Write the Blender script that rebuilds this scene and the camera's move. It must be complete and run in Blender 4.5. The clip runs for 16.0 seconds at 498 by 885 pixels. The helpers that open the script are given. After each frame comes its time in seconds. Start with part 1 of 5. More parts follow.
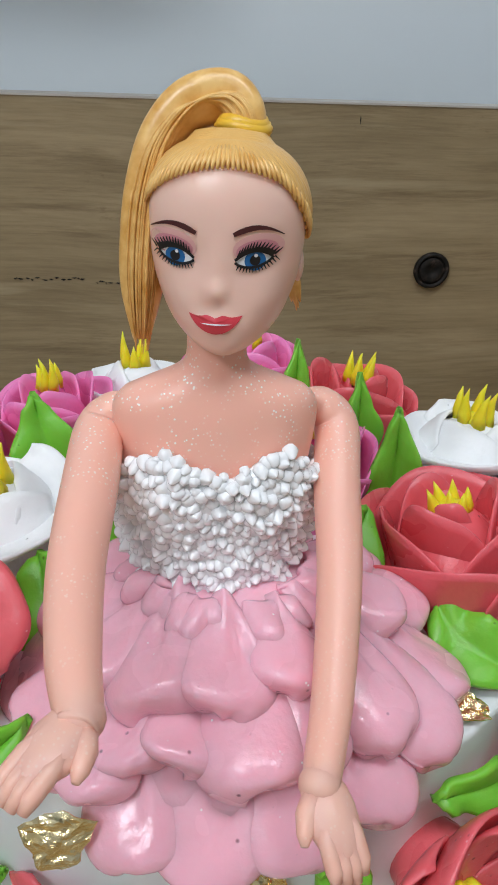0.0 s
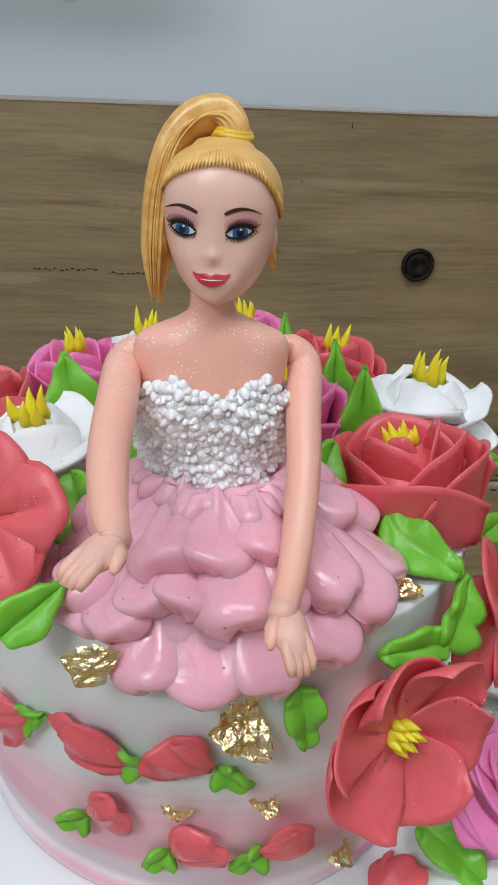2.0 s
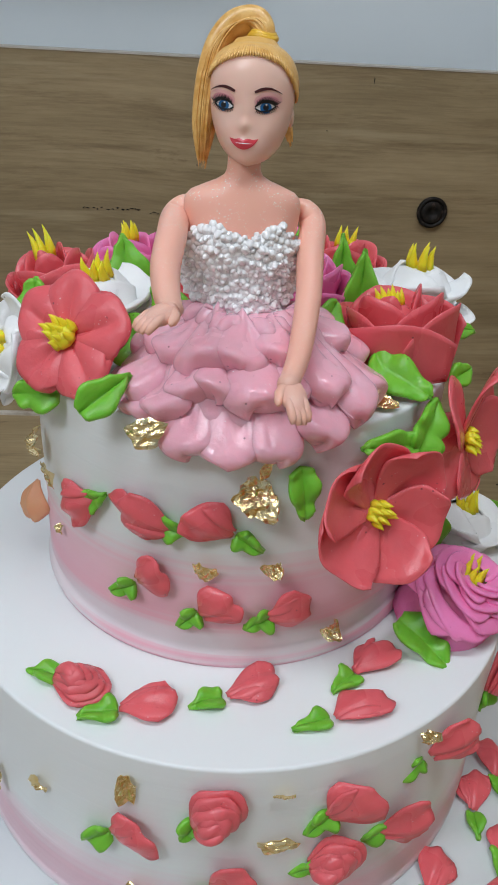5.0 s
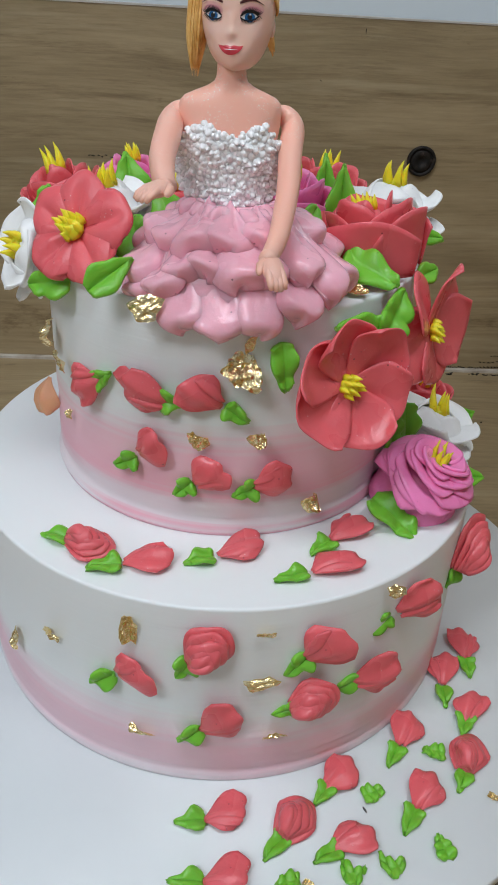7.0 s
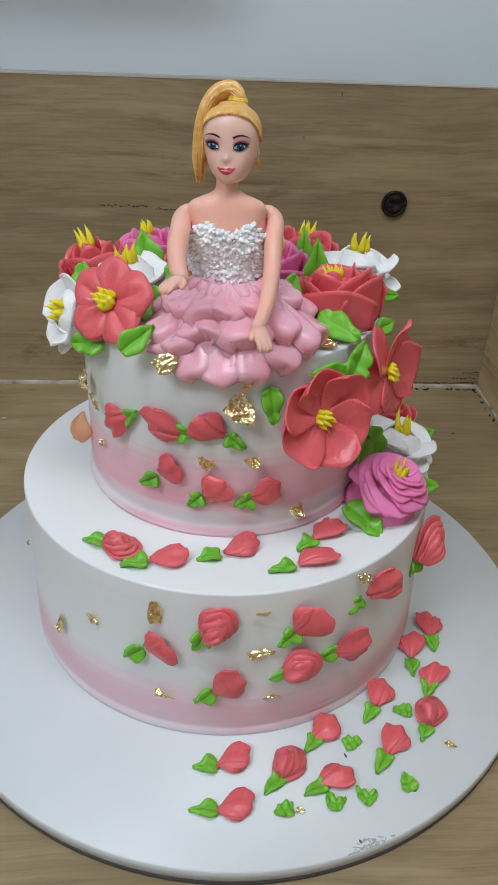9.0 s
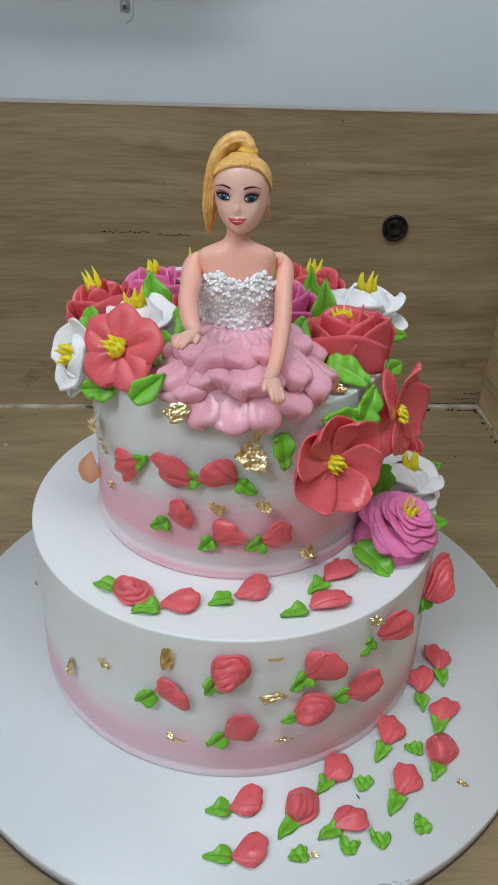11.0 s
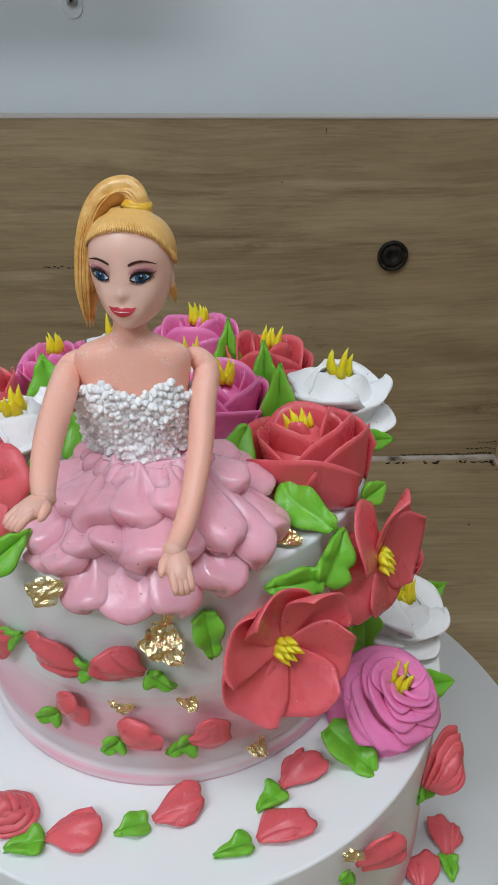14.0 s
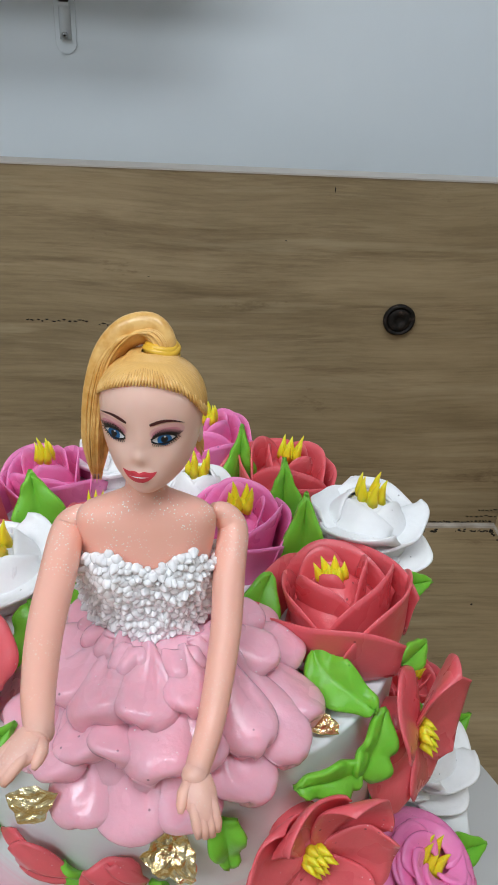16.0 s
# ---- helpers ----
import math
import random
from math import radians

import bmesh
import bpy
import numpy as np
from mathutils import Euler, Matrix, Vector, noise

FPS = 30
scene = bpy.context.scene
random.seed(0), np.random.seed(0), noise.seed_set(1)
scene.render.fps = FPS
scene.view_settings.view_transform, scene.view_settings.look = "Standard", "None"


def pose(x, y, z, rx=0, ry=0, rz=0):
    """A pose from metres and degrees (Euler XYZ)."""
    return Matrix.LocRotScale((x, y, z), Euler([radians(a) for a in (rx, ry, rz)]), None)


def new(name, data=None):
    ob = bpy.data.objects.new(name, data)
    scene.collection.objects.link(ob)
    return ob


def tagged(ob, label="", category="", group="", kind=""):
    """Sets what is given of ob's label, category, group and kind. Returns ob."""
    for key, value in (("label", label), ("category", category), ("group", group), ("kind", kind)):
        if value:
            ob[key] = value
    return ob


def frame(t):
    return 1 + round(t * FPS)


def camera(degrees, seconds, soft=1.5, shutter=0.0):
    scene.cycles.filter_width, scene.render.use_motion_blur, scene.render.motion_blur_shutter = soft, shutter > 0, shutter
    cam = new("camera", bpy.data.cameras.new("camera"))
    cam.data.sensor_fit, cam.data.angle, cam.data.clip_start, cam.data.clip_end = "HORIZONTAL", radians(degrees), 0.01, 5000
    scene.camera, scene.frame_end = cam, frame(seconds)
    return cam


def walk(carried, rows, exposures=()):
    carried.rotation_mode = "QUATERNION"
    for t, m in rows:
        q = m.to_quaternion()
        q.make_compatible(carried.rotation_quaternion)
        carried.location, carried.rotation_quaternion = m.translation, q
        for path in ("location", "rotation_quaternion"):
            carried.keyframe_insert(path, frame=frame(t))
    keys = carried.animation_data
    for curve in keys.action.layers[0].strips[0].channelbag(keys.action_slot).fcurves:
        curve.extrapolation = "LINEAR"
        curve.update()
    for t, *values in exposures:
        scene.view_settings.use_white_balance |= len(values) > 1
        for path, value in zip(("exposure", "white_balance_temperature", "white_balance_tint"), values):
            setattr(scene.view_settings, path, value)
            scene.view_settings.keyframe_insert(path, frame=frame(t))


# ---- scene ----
cam = camera(37.31, 16.0, soft=1.8)
# seconds, place in metres, then yaw, pitch and roll in degrees
ROWS = [
    (0, -0.0079, -0.1571, 0.3354, -6.37, -29.30, 2.20),
    (0.5, -0.0085, -0.1681, 0.3368, -6.14, -29.16, 2.45),
    (1, -0.0073, -0.1781, 0.3395, -5.97, -29.02, 2.54),
    (1.5, -0.0059, -0.1907, 0.3419, -6.54, -28.98, 2.82),
    (2, -0.0083, -0.2018, 0.3418, -6.04, -29.17, 2.64),
    (2.5, -0.0104, -0.2155, 0.3433, -5.80, -29.30, 2.57),
    (3, -0.0111, -0.2318, 0.3427, -5.45, -29.34, 2.93),
    (3.5, -0.0114, -0.2443, 0.3406, -4.96, -29.55, 3.06),
    (4, -0.0106, -0.2549, 0.3382, -4.30, -29.54, 2.96),
    (4.2, -0.0096, -0.2589, 0.3364, -4.20, -29.74, 3.04),
    (6.3, -0.0123, -0.3037, 0.3155, -3.51, -30.92, 3.38),
    (6.5, -0.0090, -0.3088, 0.3140, -3.53, -31.16, 3.40),
    (7, -0.0053, -0.3238, 0.3138, -3.59, -31.73, 3.37),
    (7.5, -0.0050, -0.3429, 0.3230, -3.39, -31.85, 3.29),
    (8, -0.0030, -0.3637, 0.3369, -2.91, -31.83, 2.97),
    (8.5, -0.0050, -0.3764, 0.3508, -3.37, -30.98, 3.34),
    (9, -0.0089, -0.3871, 0.3623, -3.69, -31.32, 2.24),
    (9.2, -0.0098, -0.3890, 0.3686, -3.47, -31.54, 1.81),
    (11.3, -0.0172, -0.3682, 0.3794, -4.22, -31.00, 2.00),
    (11.5, -0.0151, -0.3591, 0.3768, -4.04, -31.20, 1.76),
    (12, -0.0096, -0.3395, 0.3738, -4.71, -31.41, 1.88),
    (12.5, -0.0043, -0.3181, 0.3741, -5.28, -31.51, 2.03),
    (13, 0.0056, -0.2975, 0.3740, -5.12, -31.53, 1.74),
    (13.5, 0.0141, -0.2733, 0.3729, -4.24, -31.37, 1.35),
    (14, 0.0260, -0.2531, 0.3746, -2.62, -31.31, 0.42),
    (14.5, 0.0386, -0.2358, 0.3807, -1.16, -30.96, -0.34),
    (15, 0.0393, -0.2199, 0.3920, -1.29, -30.36, 0.72),
    (15.5, 0.0286, -0.2061, 0.3984, -3.22, -29.81, 2.09),
    (16, 0.0104, -0.1976, 0.3920, -5.17, -30.22, 3.32),
]
walk(cam, [(t, pose(x, y, z, 90 + pitch, 0, yaw) @ pose(0, 0, 0, 0, 0, roll)) for t, x, y, z, yaw, pitch, roll in ROWS],
     [(0.0, 0.13), (0.7, 0.06), (2.0, 0.11), (4.0, 0.02), (7.0, 0.04), (9.0, 0.06), (12.5, -0.06), (13.5, -0.05), (14.5, 0.07), (16.0, 0.17)])

# ---- world, lights ----
world = bpy.data.worlds.new("world")
scene.world = world
world.use_nodes = True
world.node_tree.nodes["Background"].inputs["Color"].default_value = (0.75, 0.87, 1.0, 1)
world.node_tree.nodes["Background"].inputs["Strength"].default_value = 0.1

CEILING_Z, FLOOR_Z = 1.55, -0.80


def area_lamp(name, m, size_x, size_y, watts, colour):
    lamp = bpy.data.lights.new(name, "AREA")
    lamp.shape, lamp.size, lamp.size_y, lamp.energy, lamp.color = "RECTANGLE", size_x, size_y, watts, colour
    ob = new(name, lamp)
    ob.matrix_world = m
    return ob


PANELS = [(0.12, -0.42, 1.10, 0.30, 6.6), (-0.84, -1.00, 0.90, 0.40, 11.8)]
for px, py, sx, sy, watts in PANELS:
    area_lamp("panel_lamp", pose(px, py, CEILING_Z - 0.035), sx - 0.04, sy - 0.04, watts, (0.855, 0.92, 1.0))


# ---- materials ----
def principled(name, colour, rough=0.5, metal=0.0, spec=0.5, coat=0.0):
    mat = bpy.data.materials.new(name)
    mat.use_nodes = True
    tree = mat.node_tree
    bsdf = tree.nodes["Principled BSDF"]
    bsdf.inputs["Base Color"].default_value = (*colour, 1)
    bsdf.inputs["Roughness"].default_value = rough
    bsdf.inputs["Metallic"].default_value = metal
    bsdf.inputs["Specular IOR Level"].default_value = spec
    bsdf.inputs["Coat Weight"].default_value = coat
    return mat, tree, bsdf


def node(tree, kind, **values):
    n = tree.nodes.new(kind)
    for key, value in values.items():
        n.inputs[key.replace("_", " ")].default_value = value
    return n


def coords(tree, scale=(1, 1, 1), turn=(0, 0, 0), which="Object"):
    tc = tree.nodes.new("ShaderNodeTexCoord")
    mp = tree.nodes.new("ShaderNodeMapping")
    mp.inputs["Scale"].default_value = scale
    mp.inputs["Rotation"].default_value = turn
    tree.links.new(tc.outputs[which], mp.inputs["Vector"])
    return mp.outputs["Vector"]


def noise_at(tree, vec, scale, detail=4.0, rough=0.55):
    n = node(tree, "ShaderNodeTexNoise", Scale=scale, Detail=detail, Roughness=rough)
    tree.links.new(vec, n.inputs["Vector"])
    return n.outputs["Fac"]


def ramp(tree, fac, stops):
    r = tree.nodes.new("ShaderNodeValToRGB")
    while len(r.color_ramp.elements) < len(stops):
        r.color_ramp.elements.new(0.5)
    for el, (at, c) in zip(r.color_ramp.elements, stops):
        el.position, el.color = at, (*c, 1) if len(c) == 3 else c
    tree.links.new(fac, r.inputs["Fac"])
    return r.outputs["Color"]


def mix(tree, fac, a, b, blend="MIX"):
    m = tree.nodes.new("ShaderNodeMix")
    m.data_type, m.blend_type = "RGBA", blend
    for socket, value in ((m.inputs[0], fac), (m.inputs[6], a), (m.inputs[7], b)):
        if isinstance(value, (int, float)):
            socket.default_value = value
        elif isinstance(value, tuple):
            socket.default_value = (*value, 1)
        else:
            tree.links.new(value, socket)
    return m.outputs[2]


def bump(tree, bsdf, height, strength, distance):
    b = node(tree, "ShaderNodeBump", Strength=strength, Distance=distance)
    tree.links.new(height, b.inputs["Height"])
    tree.links.new(b.outputs["Normal"], bsdf.inputs["Normal"])
    return b


def shade(c, k):
    return tuple(min(1.0, v * k) for v in c)


def cream(name, colour, rough=0.42, grain=1.0, glitter=0.0):
    """Whipped buttercream: soft sheen, tiny pores, faint unevenness of the dye."""
    mat, tree, bsdf = principled(name, colour, rough, 0, 0.4)
    vec = coords(tree)
    soft = noise_at(tree, vec, 90, 3)
    info = tree.nodes.new("ShaderNodeObjectInfo")
    c = ramp(tree, soft, [(0.3, shade(colour, 0.95)), (0.7, shade(colour, 1.04))])
    rnd = ramp(tree, info.outputs["Random"], [(0.0, (0.95, 0.95, 0.95)), (1.0, (1, 1, 1))])
    c = mix(tree, 1.0, c, rnd, "MULTIPLY")
    pores = node(tree, "ShaderNodeTexVoronoi", Scale=230.0)
    tree.links.new(vec, pores.inputs["Vector"])
    holes = ramp(tree, pores.outputs["Distance"], [(0.05, (0, 0, 0)), (0.11, (1, 1, 1))])
    sparse = ramp(tree, noise_at(tree, vec, 160, 2), [(0.54, (1, 1, 1)), (0.60, (0, 0, 0))])
    holes = mix(tree, sparse, holes, (1.0, 1.0, 1.0))
    c = mix(tree, holes, shade(colour, 0.35), c)
    if glitter:
        grains = node(tree, "ShaderNodeTexVoronoi", Scale=620.0)
        tree.links.new(vec, grains.inputs["Vector"])
        spark = ramp(tree, grains.outputs["Distance"], [(0.10, (1, 1, 1)), (0.17, (0, 0, 0))])
        patch = ramp(tree, noise_at(tree, vec, 130, 2), [(0.60, (0, 0, 0)), (0.68, (glitter,) * 3)])
        c = mix(tree, mix(tree, 1.0, spark, patch, "MULTIPLY"), c, (1.0, 0.96, 0.94))
    tree.links.new(c, bsdf.inputs["Base Color"])
    fine = noise_at(tree, vec, 420, 4)
    h = mix(tree, 0.35, fine, soft)
    h = mix(tree, 1.0, h, holes, "MULTIPLY")
    bump(tree, bsdf, h, 0.35 * grain, 0.0009)
    rr = ramp(tree, noise_at(tree, vec, 60, 2), [(0.3, (rough - 0.1,) * 3), (0.7, (rough + 0.15,) * 3)])
    tree.links.new(rr, bsdf.inputs["Roughness"])
    bsdf.inputs["Subsurface Weight"].default_value = 0.5
    bsdf.inputs["Subsurface Radius"].default_value = (0.006, 0.003, 0.0035)
    bsdf.inputs["Subsurface Scale"].default_value = 0.6
    return mat


def wood_mat(name, seed, dark=1.0, turn=0.0):
    """Grey-brown wood-effect board, the grain along x."""
    mat, tree, bsdf = principled(name, (0.25, 0.19, 0.13), 0.42, 0, 0.4)
    vec = coords(tree, (1, 1, 1), (0, 0, turn))

    def stretched(sx, sy, off):
        mp = tree.nodes.new("ShaderNodeMapping")
        mp.inputs["Scale"].default_value = (sx, sy, sy)
        mp.inputs["Location"].default_value = (off, off * 2, off * 3)
        tree.links.new(vec, mp.inputs["Vector"])
        return mp.outputs["Vector"]

    warp = node(tree, "ShaderNodeTexNoise", Scale=3.0, Detail=2.0)
    tree.links.new(vec, warp.inputs["Vector"])
    wave = tree.nodes.new("ShaderNodeVectorMath")
    wave.operation = "MULTIPLY_ADD"
    tree.links.new(warp.outputs["Color"], wave.inputs[0])
    wave.inputs[1].default_value = (0.0, 0.028, 0.028)
    tree.links.new(vec, wave.inputs[2])
    vec = wave.outputs["Vector"]
    grain = noise_at(tree, stretched(2.4, 15, seed), 2.0, 8, 0.68)
    fine = noise_at(tree, stretched(7, 210, seed + 3), 2.0, 5, 0.65)
    c = ramp(tree, grain, [(0.30, shade((0.240, 0.176, 0.095), dark)), (0.52, shade((0.330, 0.247, 0.139), dark)), (0.72, shade((0.412, 0.315, 0.184), dark))])
    f = ramp(tree, fine, [(0.30, (0.80, 0.79, 0.77)), (0.58, (1.06, 1.06, 1.06))])
    c = mix(tree, 0.8, c, f, "MULTIPLY")
    streak = ramp(tree, noise_at(tree, stretched(3.4, 40, seed * 5), 1.4, 6, 0.74), [(0.53, (1, 1, 1)), (0.68, (0.50, 0.45, 0.40))])
    c = mix(tree, 0.62, c, streak, "MULTIPLY")
    pale = ramp(tree, noise_at(tree, stretched(3.2, 44, seed * 9), 1.4, 5, 0.6), [(0.56, (0, 0, 0)), (0.72, (0.65, 0.65, 0.65))])
    c = mix(tree, pale, c, shade((0.470, 0.378, 0.236), dark))
    dirt = ramp(tree, noise_at(tree, vec, 9, 5), [(0.35, (0.88, 0.88, 0.87)), (0.6, (1, 1, 1))])
    c = mix(tree, 1.0, c, dirt, "MULTIPLY")
    blot = noise_at(tree, stretched(8, 20, seed * 3), 1.0, 6, 0.75)
    stain = ramp(tree, blot, [(0.60, (1, 1, 1)), (0.70, (0.50, 0.44, 0.38))])
    c = mix(tree, 0.8, c, stain, "MULTIPLY")
    tree.links.new(c, bsdf.inputs["Base Color"])
    bump(tree, bsdf, fine, 0.25, 0.0006)
    rr = ramp(tree, grain, [(0.3, (0.36,) * 3), (0.7, (0.5,) * 3)])
    tree.links.new(rr, bsdf.inputs["Roughness"])
    return mat


def band_mat(name, low, high, base):
    """Smooth white cream with an airbrushed pink band between two heights and a pale foot."""
    mat, tree, bsdf = principled(name, (0.8, 0.8, 0.8), 0.4, 0, 0.45)
    vec = coords(tree)
    sep = tree.nodes.new("ShaderNodeSeparateXYZ")
    tree.links.new(vec, sep.inputs["Vector"])
    mp = tree.nodes.new("ShaderNodeMapping")
    mp.inputs["Scale"].default_value = (9, 9, 60)
    tree.links.new(vec, mp.inputs["Vector"])
    n = noise_at(tree, mp.outputs["Vector"], 1.0, 3)
    cloud = noise_at(tree, vec, 11, 2)
    add = node(tree, "ShaderNodeMath")
    add.operation = "MULTIPLY_ADD"
    tree.links.new(n, add.inputs[0])
    add.inputs[1].default_value = 0.009
    tree.links.new(sep.outputs["Z"], add.inputs[2])
    add2 = node(tree, "ShaderNodeMath")
    add2.operation = "MULTIPLY_ADD"
    tree.links.new(cloud, add2.inputs[0])
    add2.inputs[1].default_value = 0.016
    tree.links.new(add.outputs[0], add2.inputs[2])
    rng = node(tree, "ShaderNodeMapRange")
    rng.inputs["From Min"].default_value, rng.inputs["From Max"].default_value = low, high
    comb = tree.nodes.new("ShaderNodeMapping")
    comb.inputs["Scale"].default_value = (2.5, 2.5, 430)
    tree.links.new(vec, comb.inputs["Vector"])
    add3 = node(tree, "ShaderNodeMath")
    add3.operation = "MULTIPLY_ADD"
    tree.links.new(noise_at(tree, comb.outputs["Vector"], 1.0, 2), add3.inputs[0])
    add3.inputs[1].default_value = 0.011
    tree.links.new(add2.outputs[0], add3.inputs[2])
    shift = node(tree, "ShaderNodeMath")
    shift.operation = "SUBTRACT"
    tree.links.new(add3.outputs[0], shift.inputs[0])
    shift.inputs[1].default_value = 0.0055
    tree.links.new(shift.outputs[0], rng.inputs["Value"])
    tint = ramp(tree, rng.outputs["Result"], base)
    tree.links.new(tint, bsdf.inputs["Base Color"])
    mp2 = tree.nodes.new("ShaderNodeMapping")
    mp2.inputs["Scale"].default_value = (5, 5, 300)
    tree.links.new(vec, mp2.inputs["Vector"])
    bump(tree, bsdf, noise_at(tree, mp2.outputs["Vector"], 1.0, 3), 0.22, 0.0009)
    bsdf.inputs["Subsurface Weight"].default_value = 0.1
    bsdf.inputs["Subsurface Radius"].default_value = (0.004, 0.003, 0.003)
    return mat


WHITE = (0.86, 0.885, 0.89)
CORAL = cream("coral_cream", (0.83, 0.140, 0.160), 0.28, 1.0, 0.5)
CORAL.node_tree.nodes["Principled BSDF"].inputs["Subsurface Weight"].default_value = 0.3
MAGENTA = cream("magenta_cream", (1.0, 0.26, 0.55), 0.30)
MAGENTA.node_tree.nodes["Principled BSDF"].inputs["Subsurface Weight"].default_value = 0.2
SNOW = cream("white_cream", (0.97, 0.975, 0.975), 0.42)
ROSE_PINK = cream("pink_cream", (0.95, 0.49, 0.585), 0.20, 1.0, 1.0)
ROSE_PINK.node_tree.nodes["Principled BSDF"].inputs["Coat Weight"].default_value = 0.15
ROSE_PINK.node_tree.nodes["Principled BSDF"].inputs["Coat Roughness"].default_value = 0.12
for SNOW_B in [n for n in SNOW.node_tree.nodes if n.type == "BSDF_PRINCIPLED"]:
    SNOW_B.inputs["Subsurface Weight"].default_value = 0.15
    SNOW_B.inputs["Subsurface Radius"].default_value = (0.007, 0.007, 0.008)
GREEN = cream("green_cream", (0.20, 0.56, 0.045), 0.36)
YELLOW = cream("yellow_cream", (0.94, 0.77, 0.03), 0.4)
PEACH = cream("peach_cream", (0.80, 0.40, 0.22), 0.45)
PEARL, ptree, pbsdf = principled("pearl_cream", (0.97, 0.98, 0.99), 0.24, 0, 0.5, 0.2)
pbsdf.inputs["Subsurface Weight"].default_value = 0.7
pbsdf.inputs["Subsurface Radius"].default_value = (0.003, 0.003, 0.003)
bump(ptree, pbsdf, noise_at(ptree, coords(ptree), 500, 3), 0.15, 0.0004)
UPPER_CREAM = band_mat("upper_cream", 0.1280, 0.1980, [(0.0, (0.93, 0.50, 0.60)), (0.045, (0.88, 0.78, 0.81)), (0.16, (0.89, 0.74, 0.78)), (0.26, (0.94, 0.49, 0.58)), (0.54, (0.93, 0.58, 0.66)), (0.74, WHITE)])
LOWER_CREAM = band_mat("lower_cream", 0.0225, 0.0905, [(0.02, (0.88, 0.78, 0.82)), (0.14, (0.93, 0.66, 0.73)), (0.36, (0.93, 0.62, 0.70)), (0.50, (0.88, 0.73, 0.78)), (0.70, WHITE)])
WOOD_WALL = wood_mat("wood_wall", 1.3, 1.03)
WOOD_FLOOR = wood_mat("wood_floor", 7.7, 1.05)
# same wood made brighter: light falling on the side panel, put into its colour
WOOD_SIDE_LIT = wood_mat("wood_side_lit", 4.1, 1.65, math.pi / 2)

BOARD_WHITE, btree, bb = principled("board_white", (0.70, 0.72, 0.735), 0.35, 0, 0.5)
bcol = ramp(btree, noise_at(btree, coords(btree), 14, 4), [(0.3, (0.685, 0.715, 0.73)), (0.7, (0.72, 0.75, 0.765))])
btree.links.new(bcol, bb.inputs["Base Color"])
BOARD_EDGE, etree, eb = principled("board_edge", (0.07, 0.07, 0.072), 0.5)
bump(etree, eb, noise_at(etree, coords(etree), 300, 4), 0.4, 0.001)
PAINT, wtree, wb = principled("wall_paint", (0.62, 0.66, 0.69), 0.16, 0, 0.5)
wcol = ramp(wtree, noise_at(wtree, coords(wtree), 5, 4), [(0.3, (0.79, 0.85, 0.875)), (0.7, (0.83, 0.89, 0.915))])
wtree.links.new(wcol, wb.inputs["Base Color"])
ROOM_PAINT = principled("room_paint", (0.46, 0.48, 0.50), 0.7)[0]
ROOM_FLOOR = principled("room_floor", (0.16, 0.14, 0.12), 0.5)[0]
BLACK, ktree, kb = principled("black_plastic", (0.010, 0.009, 0.008), 0.6, 0, 0.25)
ktree.links.new(ramp(ktree, noise_at(ktree, coords(ktree), 260, 4), [(0.45, (0.008, 0.007, 0.006)), (0.62, (0.020, 0.014, 0.011)), (0.74, (0.075, 0.055, 0.045))]), kb.inputs["Base Color"])
bump(ktree, kb, noise_at(ktree, coords(ktree), 200, 4), 0.3, 0.001)
STEEL = principled("steel", (0.55, 0.57, 0.58), 0.3, 1.0)[0]
GREY_METAL = principled("grey_metal", (0.22, 0.23, 0.24), 0.45, 0.6)[0]
SCUFF = principled("scuffed_paper", (0.42, 0.43, 0.44), 0.7)[0]
LINE = principled("pale_trim", (0.50, 0.46, 0.41), 0.5)[0]
GROUT, gtree, gb = principled("joint_filler", (0.34, 0.30, 0.25), 0.8)
gcol = ramp(gtree, noise_at(gtree, coords(gtree, (1, 1, 1)), 34, 5), [(0.33, (0.035, 0.024, 0.016)), (0.43, (0.42, 0.36, 0.29)), (0.7, (0.66, 0.62, 0.55))])
gtree.links.new(gcol, gb.inputs["Base Color"])
GOLD, otree, ob_ = principled("gold_leaf", (0.80, 0.56, 0.24), 0.25, 1.0)
bump(otree, ob_, noise_at(otree, coords(otree), 520, 3, 0.6), 0.32, 0.0010)
ocol = ramp(otree, noise_at(otree, coords(otree), 120, 3), [(0.3, (0.84, 0.60, 0.24)), (0.7, (1.0, 0.90, 0.60))])
otree.links.new(ocol, ob_.inputs["Base Color"])
LIGHT = principled("panel_glow", (0.9, 0.9, 0.9), 0.5)[0]
LIGHT.node_tree.nodes["Principled BSDF"].inputs["Emission Color"].default_value = (0.88, 0.94, 1, 1)
LIGHT.node_tree.nodes["Principled BSDF"].inputs["Emission Strength"].default_value = 3.2

SKIN, stree, sb = principled("doll_plastic", (0.95, 0.50, 0.385), 0.38, 0, 0.45)
sb.inputs["Subsurface Weight"].default_value = 0.2
sb.inputs["Subsurface Radius"].default_value = (0.006, 0.003, 0.002)
sb.inputs["Subsurface Scale"].default_value = 0.6
